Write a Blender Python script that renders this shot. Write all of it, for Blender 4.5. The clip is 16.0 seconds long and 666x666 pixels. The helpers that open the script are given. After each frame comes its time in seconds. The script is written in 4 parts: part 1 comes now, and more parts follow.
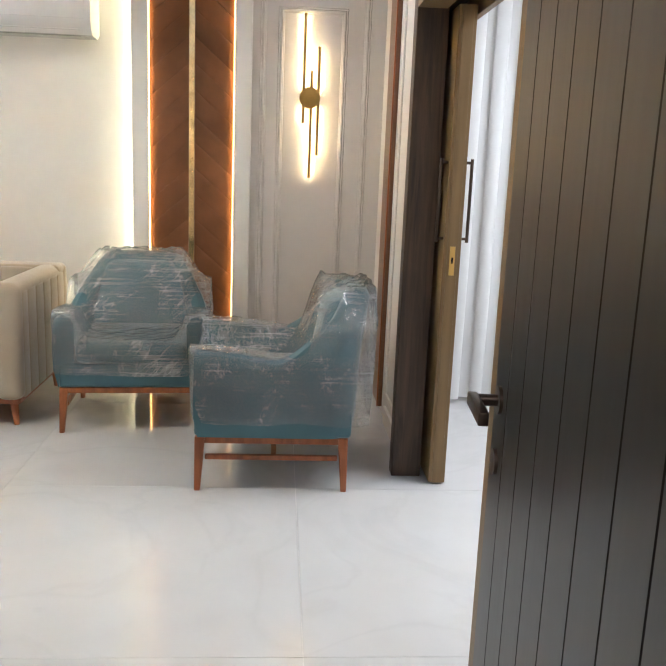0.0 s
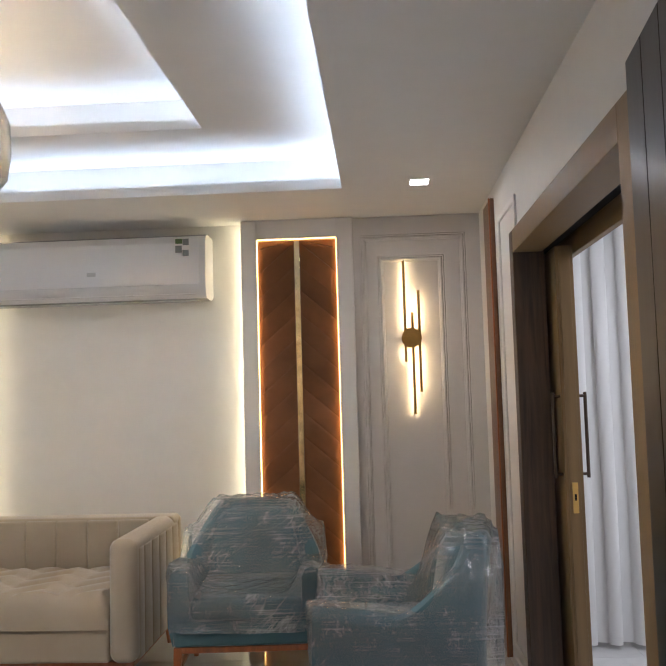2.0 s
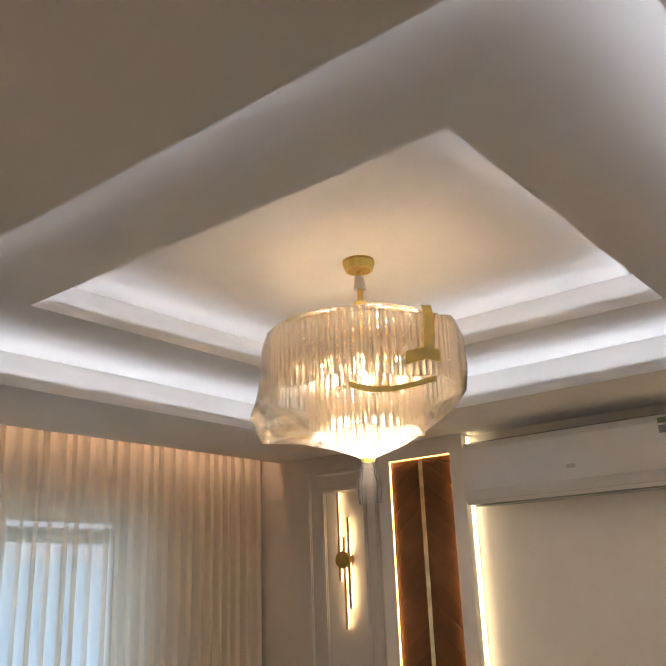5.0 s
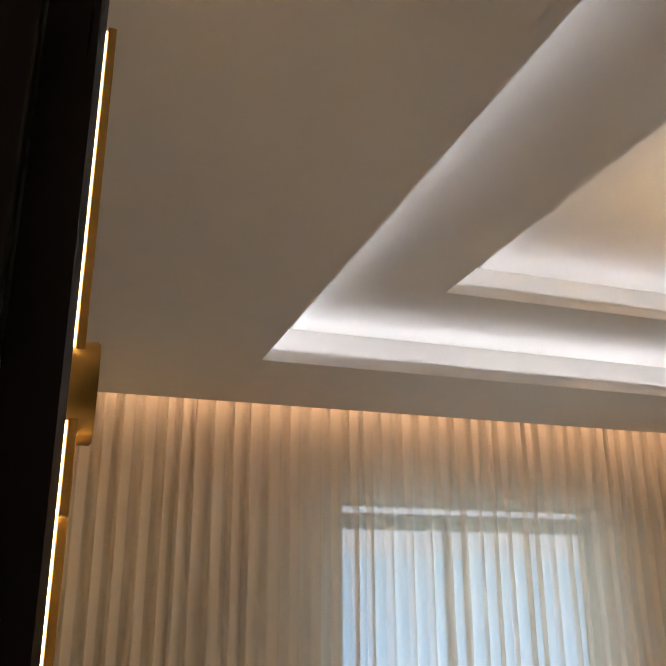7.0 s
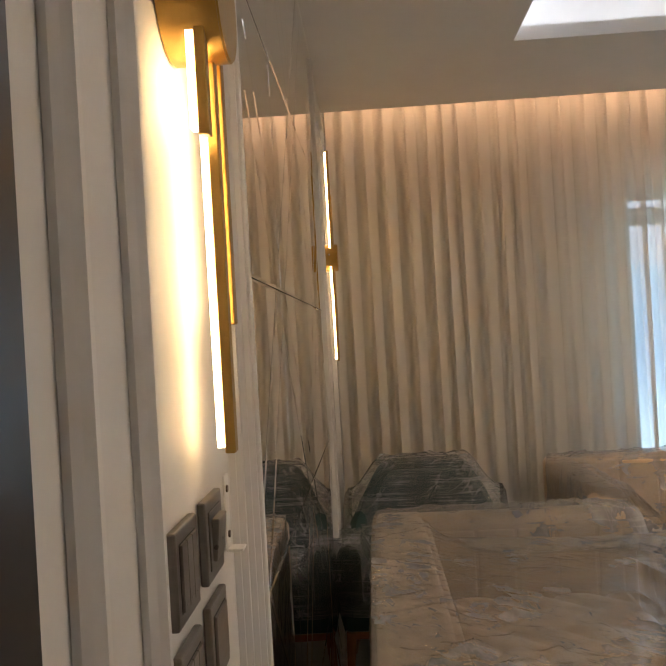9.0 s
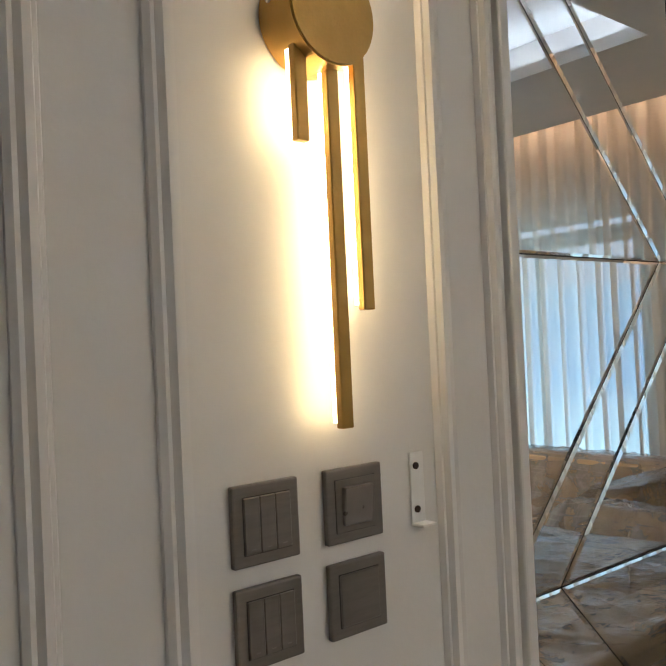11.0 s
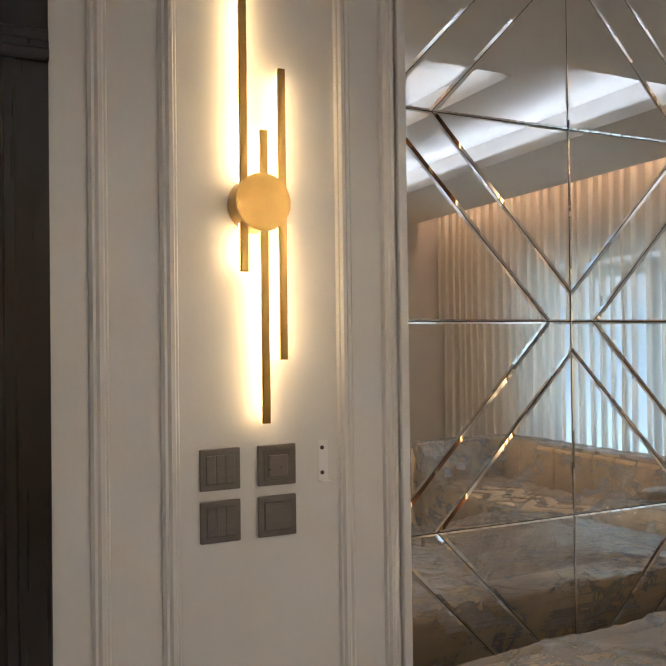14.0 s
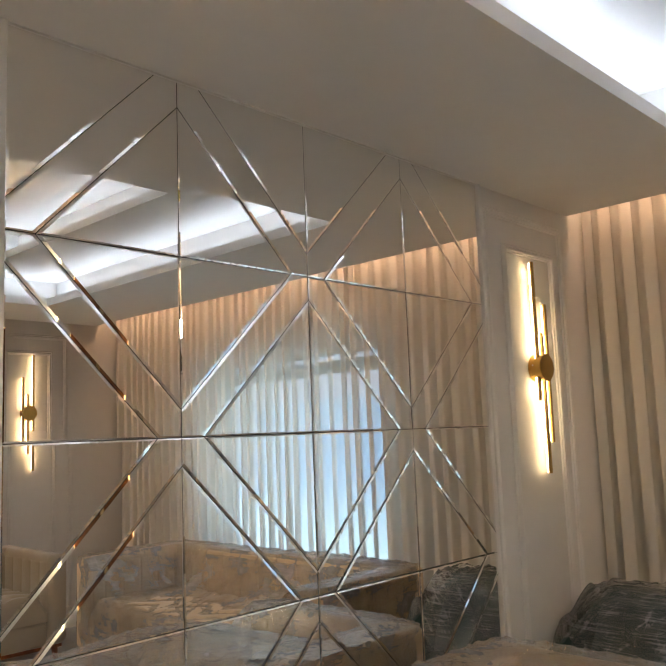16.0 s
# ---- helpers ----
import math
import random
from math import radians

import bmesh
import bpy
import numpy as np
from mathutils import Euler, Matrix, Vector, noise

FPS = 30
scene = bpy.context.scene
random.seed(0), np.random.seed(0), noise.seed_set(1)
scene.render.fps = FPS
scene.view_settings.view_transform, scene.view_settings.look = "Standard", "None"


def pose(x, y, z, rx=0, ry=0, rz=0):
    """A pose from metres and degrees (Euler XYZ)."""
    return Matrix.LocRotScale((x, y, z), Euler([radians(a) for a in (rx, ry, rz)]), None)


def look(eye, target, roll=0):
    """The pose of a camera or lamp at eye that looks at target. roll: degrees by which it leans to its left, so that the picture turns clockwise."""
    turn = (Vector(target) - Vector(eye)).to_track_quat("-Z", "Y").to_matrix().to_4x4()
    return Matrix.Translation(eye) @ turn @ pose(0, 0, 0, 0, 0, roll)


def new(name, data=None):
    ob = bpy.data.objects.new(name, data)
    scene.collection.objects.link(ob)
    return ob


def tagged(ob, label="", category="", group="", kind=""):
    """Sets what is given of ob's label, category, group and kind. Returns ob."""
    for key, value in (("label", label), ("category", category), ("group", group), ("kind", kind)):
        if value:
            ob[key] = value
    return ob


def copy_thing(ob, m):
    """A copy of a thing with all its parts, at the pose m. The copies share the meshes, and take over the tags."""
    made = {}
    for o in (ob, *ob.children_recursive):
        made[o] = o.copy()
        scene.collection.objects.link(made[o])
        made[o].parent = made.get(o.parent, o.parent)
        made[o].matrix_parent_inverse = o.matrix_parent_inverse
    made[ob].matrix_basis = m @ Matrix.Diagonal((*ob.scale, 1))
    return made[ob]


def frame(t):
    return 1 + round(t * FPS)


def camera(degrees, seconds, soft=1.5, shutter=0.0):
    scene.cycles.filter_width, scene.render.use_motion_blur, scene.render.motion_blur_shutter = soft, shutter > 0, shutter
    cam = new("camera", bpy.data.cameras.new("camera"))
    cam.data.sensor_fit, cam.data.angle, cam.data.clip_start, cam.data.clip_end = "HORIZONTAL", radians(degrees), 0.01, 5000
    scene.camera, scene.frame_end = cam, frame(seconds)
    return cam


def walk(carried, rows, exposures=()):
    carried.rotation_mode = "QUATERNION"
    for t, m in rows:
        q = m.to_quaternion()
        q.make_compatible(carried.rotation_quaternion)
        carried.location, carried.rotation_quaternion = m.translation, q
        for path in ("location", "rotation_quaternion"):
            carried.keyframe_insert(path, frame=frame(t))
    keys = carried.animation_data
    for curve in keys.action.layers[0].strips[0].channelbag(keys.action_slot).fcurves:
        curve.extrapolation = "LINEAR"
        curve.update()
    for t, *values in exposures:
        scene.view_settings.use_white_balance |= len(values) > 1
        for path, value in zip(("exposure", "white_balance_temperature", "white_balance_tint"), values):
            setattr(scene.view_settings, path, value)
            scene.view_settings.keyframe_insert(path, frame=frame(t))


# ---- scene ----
cam = camera(45.2, 16.0)
PATH = [
    (0, (1.001, -0.457, 1.344), (1.143, 1.496, 0.94), 2.3),
    (0.5, (0.984, -0.448, 1.383), (1.153, 1.539, 1.233), 1.5),
    (1, (0.999, -0.423, 1.411), (1.188, 1.568, 1.43), -0.1),
    (1.5, (0.974, -0.456, 1.418), (1.059, 1.54, 1.523), -0.7),
    (2, (0.968, -0.43, 1.429), (0.853, 1.561, 1.575), -1.6),
    (2.5, (0.983, -0.33, 1.448), (0.631, 1.626, 1.672), -2.9),
    (3, (1.047, -0.254, 1.511), (0.471, 1.639, 1.799), -3.7),
    (3.5, (1.056, -0.247, 1.541), (0.266, 1.546, 1.943), -3.6),
    (3.7, (1.06, -0.238, 1.548), (0.215, 1.519, 1.992), -3.8),
    (5.8, (0.988, -0.15, 1.551), (-0.392, 1.145, 2.196), -0.2),
    (6, (0.951, -0.098, 1.553), (-0.492, 1.131, 2.191), 0.0),
    (6.5, (0.924, -0.03, 1.533), (-0.729, 0.903, 2.162), 0.2),
    (7, (0.951, 0.035, 1.506), (-0.849, 0.64, 2.133), -0.1),
    (7.5, (0.903, 0.097, 1.501), (-0.97, 0.593, 2.0), -1.4),
    (8, (0.879, 0.099, 1.451), (-1.057, 0.484, 1.776), -1.5),
    (8.5, (0.874, 0.138, 1.428), (-1.096, 0.41, 1.643), -2.3),
    (9, (0.816, 0.19, 1.384), (-1.182, 0.096, 1.39), -3.3),
    (9.5, (0.686, 0.326, 1.378), (-1.236, -0.225, 1.326), -4.0),
    (10, (0.577, 0.516, 1.36), (-1.071, -0.618, 1.366), -3.8),
    (10.2, (0.582, 0.536, 1.349), (-1.0, -0.685, 1.403), -3.7),
    (12.3, (0.567, 1.228, 1.394), (-0.251, -0.595, 1.303), -3.1),
    (12.5, (0.581, 1.293, 1.389), (-0.232, -0.534, 1.333), -3.2),
    (13, (0.609, 1.453, 1.408), (-0.167, -0.39, 1.343), -3.0),
    (13.5, (0.626, 1.537, 1.419), (-0.134, -0.312, 1.36), -2.2),
    (14, (0.587, 1.62, 1.438), (-0.273, -0.186, 1.461), -0.7),
    (14.5, (0.504, 1.703, 1.463), (-0.524, -0.009, 1.567), 0.2),
    (15, (0.44, 1.765, 1.47), (-0.756, 0.171, 1.637), -0.4),
    (15.5, (0.424, 1.805, 1.479), (-0.903, 0.326, 1.704), -1.4),
    (16, (0.425, 1.821, 1.482), (-1.012, 0.451, 1.729), -2.2),
]
walk(cam, [(t, look(e, g, r)) for t, e, g, r in PATH],
     [(0.0, 1.72, 5700, 9), (0.5, 1.40, 5550, 9), (1.0, 1.20, 5550, 10), (1.5, 1.22, 5550, 11), (2.5, 0.60, 6000, 16), (3.5, 0.34, 6450, 18), (6.0, 0.26, 6950, 20), (6.5, 0.20, 6950, 20), (7.0, 0.38, 7200, 20), (8.0, 0.50, 7150, 18), (9.0, 0.65, 6700, 17), (9.5, 0.82, 6050, 9), (10.0, 0.50, 5800, 9), (10.2, 0.50, 5800, 9), (12.5, 0.60, 6100, 14), (14.0, 0.62, 6150, 14), (15.0, 0.60, 6350, 13), (16.0, 0.72, 6250, 14)])

# ---- world and light ----
H = 2.503          # underside of the lower ceiling
world = bpy.data.worlds.new("world")
scene.world = world
world.use_nodes = True
sky = world.node_tree.nodes.new("ShaderNodeTexSky")
sky.sky_type, sky.sun_disc = "NISHITA", False
sky.sun_elevation, sky.sun_rotation = radians(38), radians(200)
world.node_tree.links.new(sky.outputs[0], world.node_tree.nodes["Background"].inputs[0])
world.node_tree.nodes["Background"].inputs[1].default_value = 0.12

COOL = (0.78, 0.89, 1.0)


def area(name, at, target, sx, sy, watts, colour):
    d = bpy.data.lights.new(name, "AREA")
    d.shape, d.size, d.size_y, d.energy, d.color = "RECTANGLE", sx, sy, watts, colour
    ob = new(name, d)
    ob.matrix_world = look(at, target)
    return ob


# ---- materials ----
def material(name, colour, rough=0.5, metal=0.0, noise_scale=8.0, vary=0.06, bump=0.05, bump_scale=60.0, stretch=(1, 1, 1), sheen=0.0, spec=0.5, coat=0.0, rough_vary=0.1):
    m = bpy.data.materials.new(name)
    m.use_nodes = True
    nt = m.node_tree
    b = nt.nodes["Principled BSDF"]
    tc = nt.nodes.new("ShaderNodeTexCoord")
    mp = nt.nodes.new("ShaderNodeMapping")
    mp.inputs["Scale"].default_value = stretch
    nt.links.new(tc.outputs["Object"], mp.inputs[0])
    n1 = nt.nodes.new("ShaderNodeTexNoise")
    n1.inputs["Scale"].default_value, n1.inputs["Detail"].default_value = noise_scale, 6
    nt.links.new(mp.outputs[0], n1.inputs["Vector"])
    ramp = nt.nodes.new("ShaderNodeValToRGB")
    c = colour
    ramp.color_ramp.elements[0].position, ramp.color_ramp.elements[1].position = 0.3, 0.7
    ramp.color_ramp.elements[0].color = (*[v * (1 - vary) for v in c], 1)
    ramp.color_ramp.elements[1].color = (*[min(1, v * (1 + vary)) for v in c], 1)
    nt.links.new(n1.outputs[0], ramp.inputs[0])
    nt.links.new(ramp.outputs[0], b.inputs["Base Color"])
    n2 = nt.nodes.new("ShaderNodeTexNoise")
    n2.inputs["Scale"].default_value, n2.inputs["Detail"].default_value = bump_scale, 4
    nt.links.new(mp.outputs[0], n2.inputs["Vector"])
    bp = nt.nodes.new("ShaderNodeBump")
    bp.inputs["Strength"].default_value, bp.inputs["Distance"].default_value = bump, 0.01
    nt.links.new(n2.outputs[0], bp.inputs["Height"])
    nt.links.new(bp.outputs[0], b.inputs["Normal"])
    mr = nt.nodes.new("ShaderNodeMapRange")
    mr.inputs["To Min"].default_value, mr.inputs["To Max"].default_value = max(0, rough - rough_vary), min(1, rough + rough_vary)
    nt.links.new(n1.outputs[0], mr.inputs[0])
    nt.links.new(mr.outputs[0], b.inputs["Roughness"])
    b.inputs["Metallic"].default_value = metal
    b.inputs["Specular IOR Level"].default_value = spec
    b.inputs["Sheen Weight"].default_value = sheen
    b.inputs["Sheen Roughness"].default_value = 0.4
    b.inputs["Coat Weight"].default_value = coat
    return m


def glow(name, colour, strength):
    m = bpy.data.materials.new(name)
    m.use_nodes = True
    b = m.node_tree.nodes["Principled BSDF"]
    b.inputs["Base Color"].default_value = (0.8, 0.8, 0.8, 1)
    b.inputs["Emission Color"].default_value = (*colour, 1)
    b.inputs["Emission Strength"].default_value = strength
    return m


WALL = material("wall_paint", (0.72, 0.70, 0.67), 0.55, vary=0.02, bump=0.03, bump_scale=90)
CEIL = material("ceiling_paint", (0.76, 0.745, 0.725), 0.7, vary=0.015, bump=0.02, bump_scale=70)
TRIM = material("trim_paint", (0.74, 0.72, 0.69), 0.4, vary=0.02, bump=0.02)
VELVET = material("rust_velvet", (0.150, 0.066, 0.030), 0.75, noise_scale=5, vary=0.25, bump=0.25, bump_scale=220, sheen=0.5, spec=0.2)
def vary_by_piece(m, lo, hi):
    """Lighter and darker pieces of one material, by each object's own random value."""
    nt = m.node_tree
    p = nt.nodes["Principled BSDF"]
    src = p.inputs["Base Color"].links[0].from_socket
    oi, mr, mx = nt.nodes.new("ShaderNodeObjectInfo"), nt.nodes.new("ShaderNodeMapRange"), nt.nodes.new("ShaderNodeVectorMath")
    mx.operation = "SCALE"
    mr.inputs["To Min"].default_value, mr.inputs["To Max"].default_value = lo, hi
    nt.links.new(oi.outputs["Random"], mr.inputs[0])
    nt.links.new(src, mx.inputs[0])
    nt.links.new(mr.outputs[0], mx.inputs["Scale"])
    nt.links.new(mx.outputs[0], p.inputs["Base Color"])


vary_by_piece(VELVET, 0.84, 1.18)
BRASS = material("brushed_brass", (0.62, 0.40, 0.13), 0.32, 1.0, vary=0.12, bump=0.1, bump_scale=180, stretch=(1, 1, 0.15))
BRASS_DARK = material("antique_brass", (0.43, 0.27, 0.085), 0.38, 1.0, noise_scale=20, vary=0.12, bump=0.06, bump_scale=160)
GOLD = material("gold_strip", (0.72, 0.55, 0.30), 0.22, 1.0, noise_scale=14, vary=0.3, bump=0.2, bump_scale=12)
LEG_WOOD = material("oiled_wood", (0.27, 0.085, 0.028), 0.4, noise_scale=6, vary=0.3, bump=0.15, bump_scale=40, stretch=(6, 6, 0.6))
PANEL_WOOD = material("reddish_wood", (0.15, 0.068, 0.034), 0.4, noise_scale=5, vary=0.3, bump=0.1, bump_scale=40, stretch=(8, 8, 0.5))
SLIDE_WOOD = material("olive_wood", (0.20, 0.125, 0.052), 0.45, noise_scale=4, vary=0.15, bump=0.1, bump_scale=50, stretch=(10, 10, 0.4))
DARK_DOOR = material("dark_stained_veneer", (0.010, 0.007, 0.0055), 0.34, noise_scale=5, vary=0.07, rough_vary=0.03, bump=0.004, bump_scale=40, stretch=(12, 12, 0.4), spec=0.35)
BLACK_WOOD = material("black_lacquered_wood", (0.016, 0.011, 0.009), 0.30, noise_scale=5, vary=0.1, bump=0.0, bump_scale=40, stretch=(12, 12, 0.4), spec=0.5)
DARK_METAL = material("bronze_metal", (0.10, 0.075, 0.06), 0.35, 1.0, vary=0.1)
STEEL = material("steel", (0.55, 0.55, 0.55), 0.3, 1.0, vary=0.1)
BEIGE = material("beige_velvet", (0.38, 0.32, 0.245), 0.8, noise_scale=3, vary=0.08, bump=0.15, bump_scale=260, sheen=0.5, spec=0.2)
TAN = material("tan_velvet", (0.64, 0.48, 0.31), 0.8, noise_scale=3, vary=0.1, bump=0.15, bump_scale=260, sheen=0.4, spec=0.2)
TEAL = material("teal_velvet", (0.085, 0.165, 0.195), 0.75, noise_scale=3, vary=0.15, bump=0.15, bump_scale=260, sheen=0.6, spec=0.2)
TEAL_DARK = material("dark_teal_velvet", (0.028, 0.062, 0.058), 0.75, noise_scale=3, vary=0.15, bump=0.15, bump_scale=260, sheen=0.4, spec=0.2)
AC_WHITE = material("gloss_plastic", (0.80, 0.80, 0.81), 0.14, vary=0.01, bump=0.0, spec=0.6)
AC_GREY = material("vent_plastic", (0.30, 0.30, 0.29), 0.4, vary=0.05)
SWITCH = material("graphite_plastic", (0.19, 0.17, 0.15), 0.35, 0.35, noise_scale=30, vary=0.08, bump=0.04, bump_scale=200, stretch=(1, 1, 6))
# lighter copy of SWITCH, light on the key put into its colour; also the marks
SWITCH_LIT = material("graphite_plastic_lit", (0.23, 0.21, 0.19), 0.3, 0.35, noise_scale=30, vary=0.08)
WHITE_PLASTIC = material("white_plastic", (0.8, 0.79, 0.77), 0.35, vary=0.02)
# near-black that puts the shade inside open slots into the colour
DARK_GAP = material("slot_shade", (0.01, 0.01, 0.01), 0.9, vary=0.1)
BLACK = material("black_ink", (0.03, 0.03, 0.03), 0.6, vary=0.1)
GREEN_INK = material("green_ink", (0.12, 0.20, 0.08), 0.5, vary=0.1)
GREY_INK = material("grey_ink", (0.25, 0.27, 0.28), 0.5, vary=0.1)

LED_WARM = glow("led_warm", (1.0, 0.71, 0.34), 10)
LED_PALE = glow("led_pale", (1.0, 0.82, 0.46), 4.0)
LED_AMBER = glow("led_amber", (1.0, 0.52, 0.14), 6)
LED_COOL = glow("led_cool", (1.0, 0.95, 0.88), 50)
BULB = glow("bulb_glow", (1.0, 0.80, 0.54), 60)


def grained_wood():
    m = material("walnut_grain", (0.10, 0.056, 0.030), 0.5, noise_scale=4, vary=0.2, bump=0.2, bump_scale=60, stretch=(9, 9, 0.7))
    nt = m.node_tree
    b = nt.nodes["Principled BSDF"]
    tc = nt.nodes.new("ShaderNodeTexCoord")
    mp = nt.nodes.new("ShaderNodeMapping")
    mp.inputs["Scale"].default_value = (18, 18, 1.1)
    w = nt.nodes.new("ShaderNodeTexNoise")
    w.inputs["Scale"].default_value, w.inputs["Detail"].default_value, w.inputs["Distortion"].default_value = 1.6, 7, 1.4
    r = nt.nodes.new("ShaderNodeValToRGB")
    r.color_ramp.elements[0].position, r.color_ramp.elements[1].position = 0.35, 0.65
    r.color_ramp.elements[0].color, r.color_ramp.elements[1].color = (0.030, 0.017, 0.010, 1), (0.085, 0.047, 0.026, 1)
    nt.links.new(tc.outputs["Object"], mp.inputs[0])
    nt.links.new(mp.outputs[0], w.inputs[0])
    nt.links.new(w.outputs[0], r.inputs[0])
    nt.links.new(r.outputs[0], b.inputs["Base Color"])
    return m


WALNUT = grained_wood()


def marble():
    m = bpy.data.materials.new("white_marble_tile")
    m.use_nodes = True
    nt = m.node_tree
    b = nt.nodes["Principled BSDF"]
    tc = nt.nodes.new("ShaderNodeTexCoord")
    oi = nt.nodes.new("ShaderNodeObjectInfo")
    add = nt.nodes.new("ShaderNodeVectorMath")
    add.operation = "ADD"
    sc = nt.nodes.new("ShaderNodeVectorMath")
    sc.operation = "SCALE"
    sc.inputs["Scale"].default_value = 37.0
    nt.links.new(oi.outputs["Random"], sc.inputs[0])
    nt.links.new(tc.outputs["Object"], add.inputs[0])
    nt.links.new(sc.outputs[0], add.inputs[1])
    n1 = nt.nodes.new("ShaderNodeTexNoise")
    n1.inputs["Scale"].default_value, n1.inputs["Detail"].default_value, n1.inputs["Distortion"].default_value = 1.1, 6, 1.6
    nt.links.new(add.outputs[0], n1.inputs["Vector"])
    r1 = nt.nodes.new("ShaderNodeValToRGB")
    e = r1.color_ramp.elements
    e[0].position, e[0].color = 0.44, (0.60, 0.595, 0.59, 1)
    e[1].position, e[1].color = 0.52, (0.60, 0.595, 0.59, 1)
    v = e.new(0.48)
    v.color = (0.575, 0.57, 0.565, 1)
    nt.links.new(n1.outputs[0], r1.inputs[0])
    n2 = nt.nodes.new("ShaderNodeTexNoise")
    n2.inputs["Scale"].default_value, n2.inputs["Detail"].default_value = 5, 5
    nt.links.new(add.outputs[0], n2.inputs["Vector"])
    mx = nt.nodes.new("ShaderNodeMixRGB")
    mx.blend_type = "MULTIPLY"
    mx.inputs[0].default_value = 0.12
    nt.links.new(r1.outputs[0], mx.inputs[1])
    nt.links.new(n2.outputs[0], mx.inputs[2])
    nt.links.new(mx.outputs[0], b.inputs["Base Color"])
    b.inputs["Roughness"].default_value = 0.07
    b.inputs["Specular IOR Level"].default_value = 0.5
    return m


MARBLE = marble()


def sheer(name, colour, clear):
    m = bpy.data.materials.new(name)
    m.use_nodes = True
    nt = m.node_tree
    out = nt.nodes["Material Output"]
    nt.nodes.remove(nt.nodes["Principled BSDF"])
    d, t, g = (nt.nodes.new(k) for k in ("ShaderNodeBsdfDiffuse", "ShaderNodeBsdfTranslucent", "ShaderNodeBsdfTransparent"))
    n = nt.nodes.new("ShaderNodeTexNoise")
    n.inputs["Scale"].default_value = 900
    bp = nt.nodes.new("ShaderNodeBump")
    bp.inputs["Strength"].default_value = 0.1
    nt.links.new(n.outputs[0], bp.inputs["Height"])
    nt.links.new(bp.outputs[0], d.inputs["Normal"])
    d.inputs[0].default_value = t.inputs[0].default_value = (*colour, 1)
    g.inputs[0].default_value = (1, 1, 1, 1)
    a, c = nt.nodes.new("ShaderNodeMixShader"), nt.nodes.new("ShaderNodeMixShader")
    a.inputs[0].default_value, c.inputs[0].default_value = 0.28, clear
    nt.links.new(d.outputs[0], a.inputs[1])
    nt.links.new(t.outputs[0], a.inputs[2])
    nt.links.new(a.outputs[0], c.inputs[1])
    nt.links.new(g.outputs[0], c.inputs[2])
    nt.links.new(c.outputs[0], out.inputs[0])
    return m


SHEER = sheer("sheer_cream_fabric", (0.93, 0.88, 0.80), 0.24)
TAPE = sheer("yellow_tape", (0.86, 0.70, 0.26), 0.08)
SHEER_WHITE = sheer("white_curtain_fabric", (0.82, 0.82, 0.82), 0.05)


